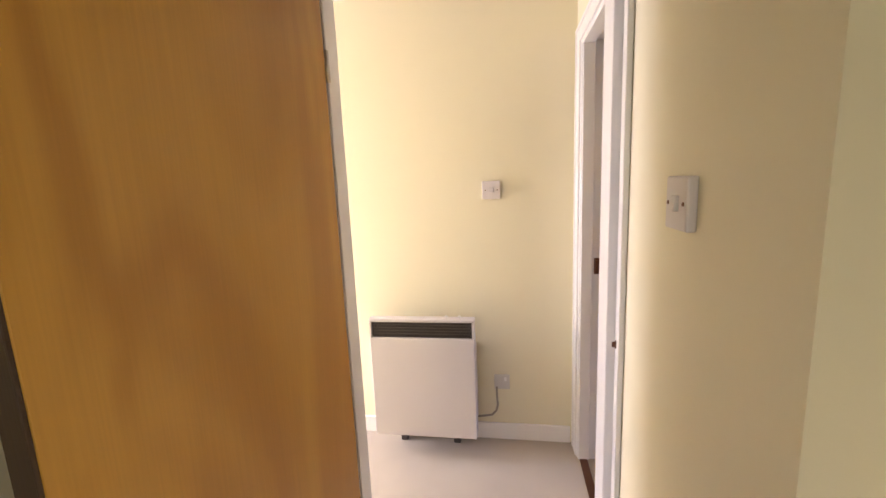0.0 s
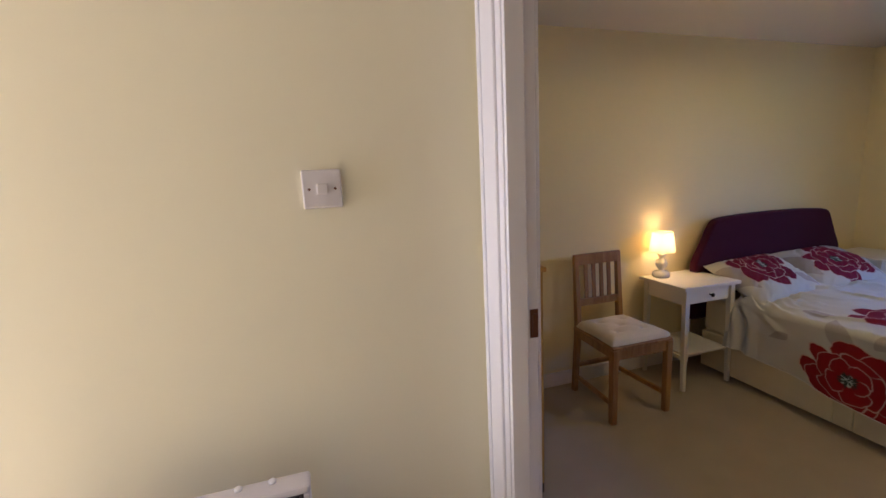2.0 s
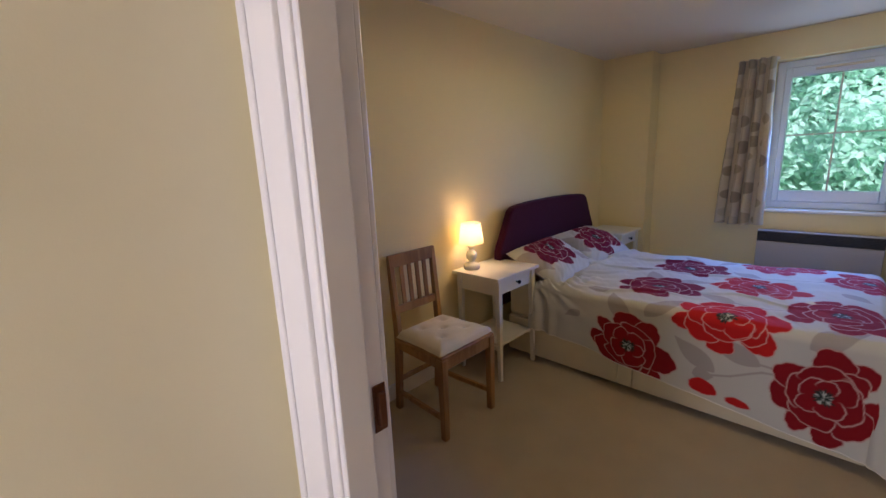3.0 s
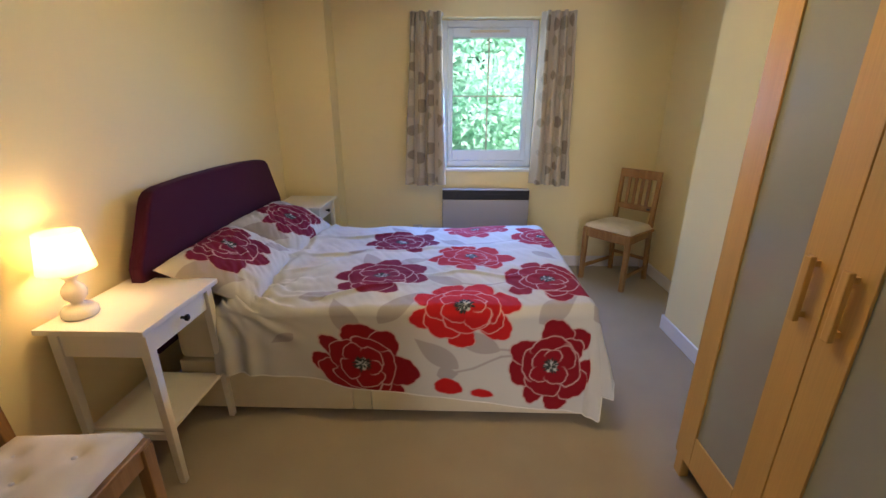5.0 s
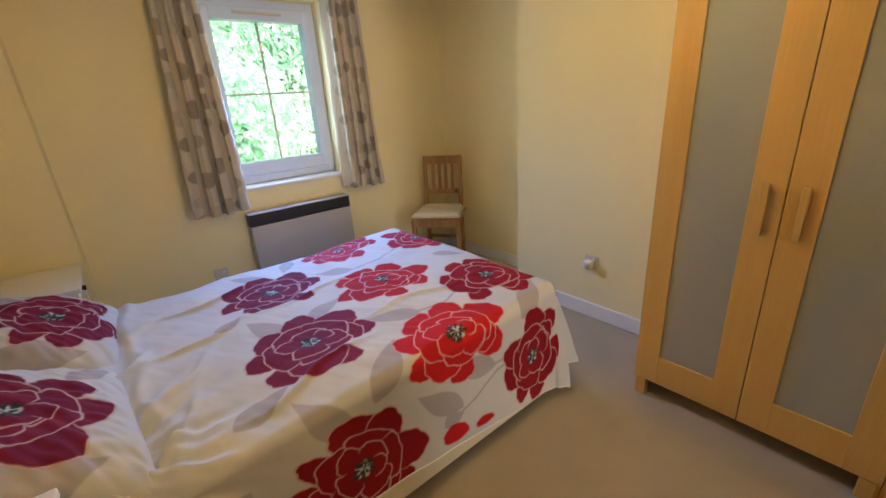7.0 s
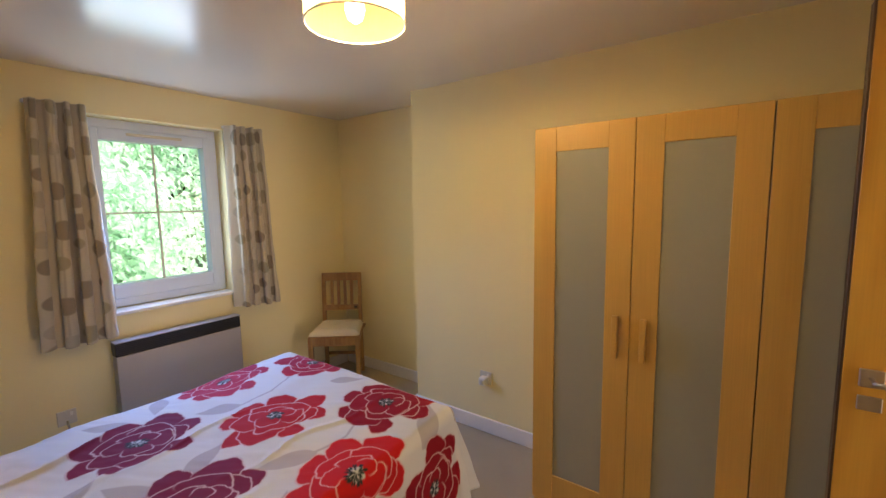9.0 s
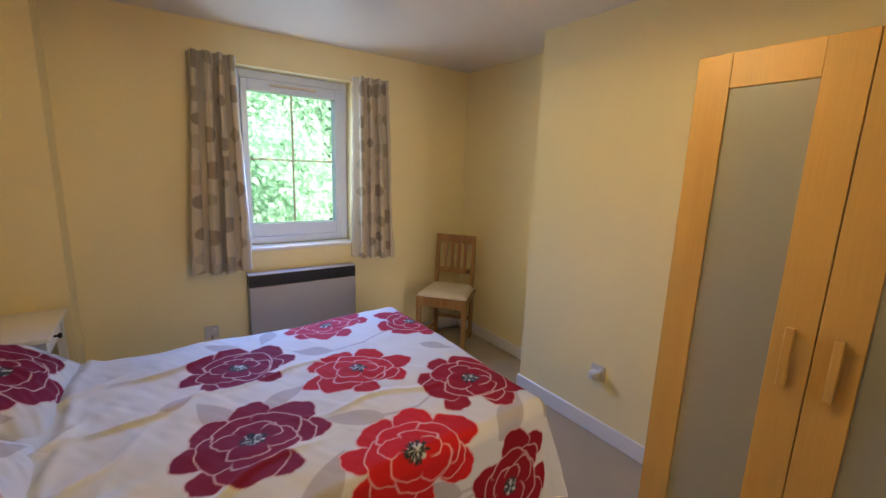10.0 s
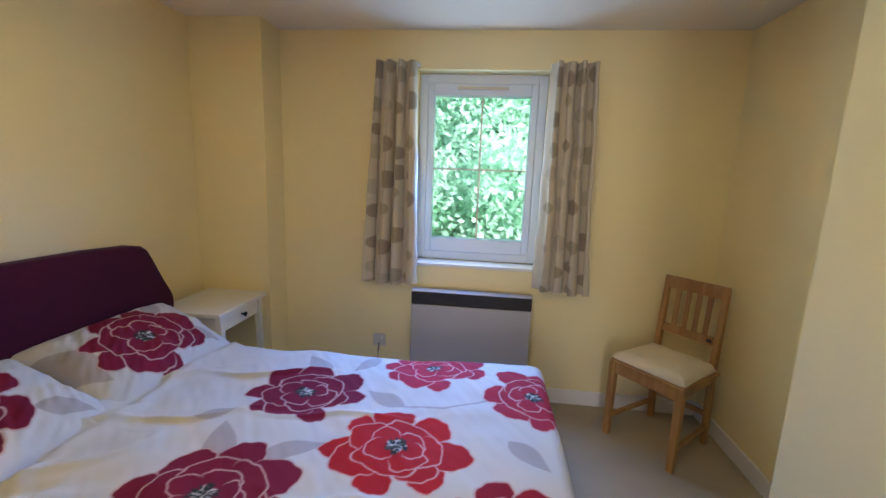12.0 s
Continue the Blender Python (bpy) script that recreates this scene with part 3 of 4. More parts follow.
# ---- curtains ----
def curtain(name, x0t, x1t, x0b, x1b, seed, label):
    rows, cols = 300, 170
    s, t = np.meshgrid(np.linspace(0, 1, cols), np.linspace(0, 1, rows))
    waves = 3.7
    wob = smooth_noise(s * 2, t * 0.7, seed, 0.5)
    ph = 2 * math.pi * waves * s + 1.2 * wob + seed
    depth = (0.050 + 0.010 * t) * (0.75 + 0.25 * np.sin(9 * s + seed))
    x = (x0t + (x1t - x0t) * s) * (1 - t) + (x0b + (x1b - x0b) * s) * t + 0.012 * np.cos(2 * ph) * (0.5 + t) + 0.004 * smooth_noise(s, t * 3, seed + 4, 0.2)
    y = 6.170 + depth * np.sin(ph + 0.5 * np.sin(ph)) - 0.010 * t
    z = 2.115 - 1.335 * t + 0.008 * np.sin(3 * s + seed) * t
    flat_w = 0.62
    a, b = s * flat_w, t * 1.335
    C = np.ones((rows, cols, 3)) * np.array((0.52, 0.45, 0.34))
    # printed vertical strings, drawn wider and darker to paint in the folds' shade
    f = soft_mask(np.abs(np.mod(a, 0.155) - 0.0775) - 0.0035) * 0.7
    C = C * (1 - f) + np.array((0.30, 0.25, 0.20)) * f
    rng = np.random.RandomState(seed)
    for col in range(4):
        pos = rng.uniform(0, 0.1)
        while pos < 1.4:
            r = rng.uniform(0.034, 0.056)
            f = soft_mask(np.hypot(a - 0.0775 - 0.155 * col - rng.uniform(-0.02, 0.02), b - pos) - r, 0.003)
            tone = ((0.27, 0.22, 0.16), (0.34, 0.29, 0.20), (0.42, 0.36, 0.27))[rng.randint(3)]
            C = C * (1 - f) + np.array(tone) * f
            pos += rng.uniform(0.11, 0.26)
    ob = thing(name, pose(0, 0, 0), label, "curtain", "window curtains")
    cl = sheet("cloth", np.stack([x, y, z], -1), CURTAIN, C, 0.003, ob)
    part("heading_tape", boxes((x0t + 0.01, x1t - 0.01, 6.196, 6.204, 2.03, 2.112), bevel=0.003), PAD, ob)
    part("track", boxes((x0t - 0.005, x1t + 0.005, 6.206, 6.25, 2.10, 2.118), bevel=0.003), PLASTIC, ob)


curtain("curtain", 0.262, 0.515, 0.205, 0.525, 3, "drawn-back cream curtain with taupe spots on the window wall")
curtain("curtain", 1.297, 1.545, 1.290, 1.600, 8, "drawn-back cream curtain with taupe spots on the window wall")


# ---- heaters ----
def panel_heater():
    ob = thing("panel_heater", pose(0.896, 6.25, 0), "mauve-grey panel heater with a black top grille under the window", "heater")
    part("body", boxes((-0.380, 0.380, -0.105, -0.025, 0.13, 0.645), bevel=0.006, seg=2), HEATGREY, ob)
    part("top_case", boxes((-0.380, 0.380, -0.10, -0.025, 0.645, 0.728), bevel=0.005, seg=2), BLACK, ob)
    for k in range(6):
        part("grille_slat", boxes((-0.376, 0.376, -0.107, -0.10, 0.652 + k * 0.012, 0.658 + k * 0.012)), BLACK, ob)
    part("top_edge", boxes((-0.381, 0.381, -0.106, -0.024, 0.728, 0.735), bevel=0.002), HEATGREY, ob)
    for x in (-0.25, 0.25):
        part("bracket", boxes((x - 0.02, x + 0.02, -0.025, 0.0, 0.2, 0.62)), BLACK, ob)
        part("foot", boxes((x - 0.02, x + 0.02, -0.09, -0.03, 0.0, 0.13), bevel=0.004), BLACK, ob)


panel_heater()


def storage_heater():
    ob = thing("storage_heater", pose(0.42, 1.269, 0) @ Matrix.Diagonal((1.06, 1, 0.98, 1)), "white enamelled storage heater with a brown grille on the hall floor", "heater")
    part("body", boxes((0.125, 0.21, -0.278, 0.278, 0.13, 0.70), bevel=0.006, seg=2), ENAMEL, ob)
    part("back_case", boxes((0.0, 0.123, -0.270, 0.270, 0.15, 0.60), bevel=0.006, seg=2), ENAMEL, ob)
    part("lid", boxes((0.150, 0.205, -0.281, 0.281, 0.785, 0.804), bevel=0.007, seg=2), ENAMEL, ob)
    for s in (-1, 1):
        part("cheek", boxes((0.150, 0.208, s * 0.272 - 0.006, s * 0.272 + 0.006, 0.70, 0.785)), ENAMEL, ob)
    part("grille_back", boxes((0.150, 0.192, -0.266, 0.266, 0.70, 0.785)), BLACK, ob)
    # slanting perforations left between the grille's webs
    bm = bmesh.new()
    for z in (0.703, 0.7195, 0.736, 0.7525, 0.769, 0.782):
        add_box(bm, 0.194, 0.198, -0.266, 0.266, z - 0.002, z + 0.002)
    for row in range(5):
        z0 = 0.704 + row * 0.0163
        for k in range(34):
            y = -0.262 + k * 0.0157 + (0.008 if row % 2 else 0)
            beam(bm, (0.1965, y, z0), (0.1965, y + 0.006, z0 + 0.0155), 0.003, 0.0045)
    part("grille", bm, DARKMESH, ob)
    for y in (-0.16, 0.15):
        part("foot", boxes((0.03, 0.075, y - 0.02, y + 0.02, 0.0, 0.151), bevel=0.004), DARKMESH, ob)
    for y in (0.13, 0.20):
        part("control_knob", lathe([(0.008, 0.804), (0.008, 0.809), (0.006, 0.811)], 14, 0.165, y), PLASTIC, ob, smooth=True)


storage_heater()


# ---- switches and sockets ----
def switch(m, label, size=0.088):
    """A plate in the xz plane facing -y."""
    h = size / 2
    ob = thing("light_switch", m, label, "light switch", "light switches")
    part("plate", boxes((-h, h, -0.017, 0, -h, h), bevel=0.0035, seg=2), PLATE, ob)
    part("rocker", bar((0, -0.021, -0.013), (0, -0.016, 0.013), 0.025, 0.010, bevel=0.002), PLATE, ob)
    for s in (-1, 1):
        bm = lathe([(0.0036, 0.0), (0.0036, 0.0014)], 10)
        bmesh.ops.transform(bm, matrix=pose(s * 0.031, -0.017, 0, 90), verts=bm.verts)
        part("screw", bm, BRASS, ob)
    return ob


switch(pose(0.42, 1.640, 1.430, 0, 0, 90), "white plastic single light switch on the cream hall wall", 0.094)
switch(pose(1.8985, 2.022, 1.436), "white plastic single light switch beside the first doorway")


def socket(name, m, label, size_x=0.086, plug=False, cable=None):
    ob = thing(name, m, label, "socket")
    part("plate", boxes((-size_x / 2, size_x / 2, -0.010, 0, -0.043, 0.043), bevel=0.003, seg=2), OLDPLASTIC, ob)
    part("switch_rocker", boxes((0.012, 0.026, -0.014, -0.010, 0.008, 0.03), bevel=0.001), PLASTIC, ob)
    for s in (-1, 1):
        bm = lathe([(0.003, 0.0), (0.003, 0.0014)], 8)
        bmesh.ops.transform(bm, matrix=pose(s * 0.034, -0.010, -0.002, 90), verts=bm.verts)
        part("screw", bm, STEEL, ob)
    if plug:
        part("plug", boxes((-0.026, 0.024, -0.062, -0.010, -0.036, 0.016), bevel=0.008, seg=2), PLASTIC, ob)
        part("pin_cover", boxes((-0.014, 0.012, -0.070, -0.062, -0.026, 0.006), bevel=0.003), OLDPLASTIC, ob)
    if cable:
        part("cable", tube(cable, 0.006, 8), GREY_CABLE, ob, smooth=True)


socket("fused_spur", pose(0.42, 1.677, 0.352, 0, 0, 90), "grey-white fused spur with a cable to the hall heater", cable=[(-0.03, -0.008, -0.03), (-0.03, -0.02, -0.08), (-0.025, -0.022, -0.13), (-0.035, -0.022, -0.17), (-0.06, -0.025, -0.195), (-0.10, -0.03, -0.20), (-0.14, -0.04, -0.20)])
socket("wall_socket", pose(2.04, 4.482, 0.380, 0, 0, -90), "white wall socket with a plug on the cream wall", plug=True)
socket("wall_socket", pose(0.285, 6.25, 0.345), "grey-white wall socket with a hanging flex by the heater", cable=[(0.0, -0.01, -0.02), (0.0, -0.03, -0.06), (-0.005, -0.03, -0.14), (0.01, -0.025, -0.22), (0.08, -0.03, -0.27), (0.2, -0.05, -0.27), (0.255, -0.06, -0.2)])


# ---- ceiling lamp ----
def ceiling_lamp():
    z = 2.082
    ob = thing("ceiling_lamp", pose(0.675, 4.13, 0), "lit amber drum ceiling lamp with a pale diffuser", "ceiling lamp")
    part("shade", open_ring(0.150, z, 0.150, z + 0.16, 48), DRUM, ob, smooth=False)
    part("rim", tube([(0.150 * math.cos(2 * math.pi * k / 48), 0.150 * math.sin(2 * math.pi * k / 48), z) for k in range(49)], 0.003, 6), PLASTIC, ob)
    part("ceiling_rose", lathe([(0.05, CEIL - 0.025), (0.055, CEIL)], 24), PLASTIC, ob, smooth=False)
    part("flex", lathe([(0.004, z + 0.12), (0.004, CEIL - 0.024)], 8), PLASTIC, ob)
    part("bulb", lathe([(0.004, z + 0.004), (0.022, z + 0.016), (0.030, z + 0.045), (0.024, z + 0.085), (0.013, z + 0.12), (0.013, z + 0.125)], 20), BULB, ob, smooth=True)
    for k in range(3):
        a = 2 * math.pi * k / 3
        part("spoke", tube([(0.012 * math.cos(a), 0.012 * math.sin(a), z + 0.125), (0.149 * math.cos(a), 0.149 * math.sin(a), z + 0.15)], 0.002, 6), STEEL, ob)


ceiling_lamp()


# ---- bedside tables ----
def bedside_table(m, label):
    """Back to -x at x = 0, front towards +x; width along y."""
    ob = thing("bedside_table", m, label, "bedside table", "bedside tables")
    part("top", boxes((0.0, 0.385, -0.232, 0.232, 0.678, 0.700), bevel=0.003, seg=2), WHITEWOOD, ob)
    for s in (-1, 1):
        part("side_apron", boxes((0.045, 0.335, s * 0.188 - 0.008, s * 0.188 + 0.008, 0.575, 0.678)), WHITEWOOD, ob)
        part("shelf_rail", boxes((0.05, 0.335, s * 0.186 - 0.007, s * 0.186 + 0.007, 0.205, 0.232)), WHITEWOOD, ob)
        for x, lean in ((0.035, 0.0), (0.350, 0.012)):
            part("leg", bar((x + lean, s * 0.190, 0.0), (x, s * 0.186, 0.678), 0.024, 0.024, 0.036, 0.036, 0.002), WHITEWOOD, ob)
    part("back_apron", boxes((0.025, 0.041, -0.170, 0.170, 0.575, 0.678)), WHITEWOOD, ob)
    part("shelf", boxes((0.03, 0.357, -0.178, 0.178, 0.232, 0.247), bevel=0.002), WHITEWOOD, ob)
    dr = part("drawer_front", boxes((0.340, 0.357, -0.164, 0.164, 0.582, 0.672), bevel=0.002), WHITEWOOD, ob)
    bm = lathe([(0.006, 0.0), (0.006, 0.014), (0.013, 0.020), (0.014, 0.027), (0.008, 0.032)], 16)
    bmesh.ops.transform(bm, matrix=pose(0.357, 0, 0.630, 0, 90, 0), verts=bm.verts)
    part("knob", bm, IRON, dr, "black round knob", True)
    return ob


bedside_table(pose(-0.805, 3.985, 0), "cream-white bedside table with one drawer holding a lit lamp")
bedside_table(pose(-0.768, 5.785, 0), "cream-white bedside table with one drawer in the corner by the pillar")


# ---- bedside lamp ----
def table_lamp():
    z = 0.70
    ob = thing("table_lamp", pose(-0.725, 3.865, 0), "lit cream table lamp with a ball-turned ceramic foot", "table lamp")
    part("base", lathe([(0.050, z), (0.056, z + 0.008), (0.056, z + 0.025), (0.046, z + 0.040), (0.020, z + 0.047), (0.018, z + 0.055), (0.034, z + 0.075), (0.038, z + 0.095), (0.032, z + 0.115), (0.016, z + 0.132), (0.016, z + 0.140), (0.026, z + 0.152), (0.027, z + 0.163), (0.014, z + 0.180), (0.010, z + 0.20), (0.010, z + 0.215)], 32), CERAMIC, ob, smooth=True)
    part("shade", open_ring(0.084, z + 0.178, 0.064, z + 0.313, 40), SHADE, ob, "lit cream fabric shade", True)
    part("bulb", lathe([(0.012, z + 0.213), (0.024, z + 0.245), (0.022, z + 0.275), (0.008, z + 0.29)], 16), BULB, ob, smooth=True)


table_lamp()


# ---- chairs ----
def dining_chair(m, wood, label):
    """Front towards +x, seat at 0.45, back slanting to -x."""
    ob = thing("dining_chair", m, label, "chair", "bedroom chairs")
    sw, bw, f, b = 0.190, 0.160, 0.205, -0.205
    for s in (-1, 1):
        part("front_leg", bar((f, s * sw, 0), (f, s * sw, 0.45), 0.034, 0.034, 0.040, 0.040, 0.003), wood, ob)
        part("back_leg", bar((b, s * bw, 0), (b + 0.035, s * bw, 0.45), 0.036, 0.030, 0.042, 0.032, 0.003), wood, ob)
        part("back_post", bar((b + 0.035, s * bw, 0.45), (b + 0.0, s * bw, 0.912), 0.042, 0.032, 0.026, 0.030, 0.003), wood, ob)
        part("side_rail", boxes((b + 0.03, f - 0.02, -0.011, 0.011, 0.392, 0.450), bevel=0.002), wood, ob).matrix_basis = pose(0, s * (sw + bw) / 2, 0, 0, 0, s * 3.4)
        part("side_stretcher", boxes((b + 0.018, f - 0.017, -0.009, 0.009, 0.100, 0.128), bevel=0.002), wood, ob).matrix_basis = pose(0, s * (sw + bw) / 2, 0, 0, 0, s * 3.4)
    part("front_rail", boxes((f - 0.011, f + 0.011, -sw + 0.02, sw - 0.02, 0.388, 0.450), bevel=0.002), wood, ob)
    part("back_rail", boxes((b + 0.020, b + 0.042, -bw + 0.016, bw - 0.016, 0.392, 0.450), bevel=0.002), wood, ob)
    part("back_stretcher", boxes((b - 0.007, b + 0.011, -bw + 0.016, bw - 0.016, 0.165, 0.192), bevel=0.002), wood, ob)
    part("seat", boxes((b + 0.050, f + 0.018, -sw - 0.018, sw + 0.018, 0.450, 0.466), bevel=0.003), wood, ob)
    slant = lambda z: b + 0.035 - 0.035 * (z - 0.43) / 0.505
    for z0, z1 in ((0.855, 0.925), (0.590, 0.635)):
        part("top_rail" if z0 > 0.8 else "lower_rail", bar((slant(z0), 0, z0), (slant(z1), 0, z1), 0.020, 2 * bw - (0.0 if z0 > 0.8 else 0.03) + (0.03 if z0 > 0.8 else 0), bevel=0.003), wood, ob)
    for k in range(4):
        y = (k - 1.5) * 0.058
        part("back_slat", bar((slant(0.630), y, 0.630), (slant(0.860), y, 0.860), 0.010, 0.027, bevel=0.002), wood, ob)
    # tied-on cushion with dimples at its buttons
    n = 60
    s, t = np.meshgrid(np.linspace(-1, 1, n), np.linspace(-1, 1, n))
    edge = np.clip(1 - np.maximum(np.abs(s), np.abs(t)) ** 6, 0, 1) ** 0.5
    z = 0.472 + 0.046 * edge
    for px, py in ((0, 0), (0.45, 0.45), (-0.45, 0.45), (0.45, -0.45), (-0.45, -0.45)):
        z -= 0.012 * np.exp(-((s - px) ** 2 + (t - py) ** 2) / 0.02)
    z += 0.002 * smooth_noise(s, t, 5, 0.25)
    x = 0.028 + 0.184 * s * (1 - 0.02 * t * t)
    y = t * (0.192 + 0.014 * s)
    pad = thing("seat_pad", m, "cream buttoned cushion tied on the pine chair", "cushion", "seat pads")
    sheet("pad", np.stack([x, y, z], -1), PAD, None, 0.0, pad)
    part("pad_base", boxes((-0.152, 0.208, -0.19, 0.19, 0.4665, 0.476), bevel=0.003), PAD, pad)
    for px, py in ((0, 0), (0.45, 0.45), (-0.45, 0.45), (0.45, -0.45), (-0.45, -0.45)):
        part("button", lathe([(0.007, 0.500), (0.009, 0.505), (0.005, 0.508)], 10, 0.018 + 0.192 * px, py * 0.192), OLDPLASTIC, pad, smooth=True)
    return ob


dining_chair(pose(-0.515, 3.330, 0), PINE, "antique pine dining chair with a slatted back by the lamp table")
far_chair = dining_chair(pose(2.02, 5.94, 0, 0, 0, 219), PINE2, "honey pine dining chair with a slatted back in the recess corner")


part("label_tag", boxes((-0.168, -0.160, 0.108, 0.135, 0.606, 0.624), bevel=0.003), BLACK, far_chair, "small black label")


# ---- wardrobes ----
def wardrobe(m, label):
    """Front towards -x at x = 0, from y = 0 to y = -0.845."""
    w, d, h = 0.845, 0.495, 1.862
    ob = thing("wardrobe", m, label, "wardrobe", "birch wardrobes")
    for y in (-0.016, -w):
        part("side_panel", boxes((0.022, d, y, y + 0.016, 0.0, h - 0.016), bevel=0.001), BIRCH, ob)
    part("top_panel", boxes((0.018, d, -w, 0, h - 0.016, h), bevel=0.001), BIRCH, ob)
    part("bottom_panel", boxes((0.022, d, -w + 0.016, -0.016, 0.095, 0.112)), BIRCH, ob)
    part("back_panel", boxes((d - 0.006, d, -w + 0.016, -0.016, 0.10, h - 0.016)), BIRCH, ob)
    for y in (-0.055, -w + 0.01):
        part("foot", boxes((0.004, 0.040, y, y + 0.045, 0.0, 0.090), bevel=0.002), BIRCH, ob)
    for k in range(2):
        y1, y0 = (-0.001, -0.421) if k == 0 else (-0.424, -w + 0.001)
        dr = part("door", boxes((0.0, 0.020, y1 - 0.100, y1, 0.093, h - 0.003), (0.0, 0.020, y0, y0 + 0.100, 0.093, h - 0.003),
                                (0.0, 0.020, y0 + 0.100, y1 - 0.100, 0.093, 0.235), (0.0, 0.020, y0 + 0.100, y1 - 0.100, h - 0.108, h - 0.003), bevel=0.0015), BIRCH, ob, "birch framed door")
        part("glass_panel", boxes((0.007, 0.012, y0 + 0.098, y1 - 0.098, 0.233, h - 0.106)), FROST, dr, "frosted grey glass panel")
        yh = y0 + 0.052 if k == 0 else y1 - 0.052
        part("handle", boxes((-0.030, -0.014, yh - 0.011, yh + 0.011, 0.885, 1.065), bevel=0.003, seg=2), BIRCH, dr)
        for z in (0.905, 1.045):
            part("handle_post", boxes((-0.014, 0.0, yh - 0.007, yh + 0.007, z - 0.008, z + 0.008)), BIRCH, dr)
    return ob


wardrobe(pose(1.540, 3.930, 0), "birch veneered wardrobe with two frosted glass doors against the wall")
wardrobe(pose(1.540, 3.083, 0), "birch veneered wardrobe with two frosted glass doors behind the bedroom door")


# ---- chest by the doorway ----
def chest():
    ob = thing("chest_of_drawers", pose(-0.383, 2.180, 0), "plain birch veneered chest standing against the doorway wall", "chest")
    part("top", boxes((-0.405, 0.405, 0.0, 0.335, 1.038, 1.058), bevel=0.002), BIRCH, ob)
    for s in (-1, 1):
        part("side_panel", boxes((s * 0.391 - 0.009, s * 0.391 + 0.009, 0.0, 0.320, 0.05, 1.038), bevel=0.001), BIRCH, ob)
        for y in (0.03, 0.285):
            part("foot", boxes((s * 0.37 - 0.03, s * 0.37 + 0.03, y - 0.02, y + 0.035, 0.0, 0.05), bevel=0.004), DARKWOOD, ob)
    part("back_panel", boxes((-0.38, 0.38, 0.0, 0.008, 0.06, 1.038)), BIRCH, ob)
    part("base_panel", boxes((-0.38, 0.38, 0.008, 0.318, 0.05, 0.068)), BIRCH, ob)
    for k in range(4):
        z = 0.075 + k * 0.241
        part("drawer_front", boxes((-0.380, 0.380, 0.302, 0.320, z, z + 0.236), bevel=0.002), BIRCH, ob)


chest()


# ---- bed ----
def bed():
    ob = thing("divan_bed", pose(0, 0, 0), "double divan bed with a cream base and mattress", "bed")
    for x0, x1 in ((-0.66, 0.145), (0.148, 0.235), (0.238, 1.235)):
        part("base_panel", boxes((x0, x1, 4.19, 5.50, 0.03, 0.290), bevel=0.006, seg=2), DIVAN, ob, "cream upholstered divan base")
    part("mattress", boxes((-0.66, 1.235, 4.195, 5.495, 0.291, 0.532), bevel=0.035, seg=4), DIVAN, ob)
    for x in (-0.5, 0.35, 1.05):
        for y in (4.35, 5.35):
            part("castor", lathe([(0.02, 0.0), (0.02, 0.03)], 12, x, y), BLACK, ob)
    hb = thing("headboard", pose(-0.755, 4.895, 0), "dark purple velour headboard with sloping shoulders behind the pillows", "headboard")
    bm = bmesh.new()
    half = [(0.0, 1.090), (0.30, 1.086), (0.52, 1.074), (0.580, 1.062), (0.612, 1.038), (0.635, 1.000), (0.705, 0.865), (0.745, 0.800), (0.762, 0.760), (0.765, 0.35), (0.0, 0.35)]
    outline = [(0.975 * y, z) for y, z in half[:-1]] + [(-0.975 * y, z) for y, z in half[-2:0:-1]]
    front = [bm.verts.new((0.055, y, z)) for y, z in outline]
    back = [bm.verts.new((0.0, y, z)) for y, z in outline]
    bm.faces.new(front[::-1]), bm.faces.new(back)
    for k in range(len(front)):
        bm.faces.new((front[k], front[(k + 1) % len(front)], back[(k + 1) % len(back)], back[k]))
    bmesh.ops.recalc_face_normals(bm, faces=bm.faces)
    rim = [e for e in bm.edges if abs(e.verts[0].co.x - 0.055) < 1e-4 and abs(e.verts[1].co.x - 0.055) < 1e-4]
    bmesh.ops.bevel(bm, geom=rim, offset=0.016, segments=4, affect='EDGES', profile=0.5)
    part("panel", bm, PURPLE, hb)
    for y in (-0.5, 0.5):
        part("strut", boxes((0.02, 0.05, y - 0.03, y + 0.03, 0.0, 0.36)), DARKWOOD, hb)


bed()


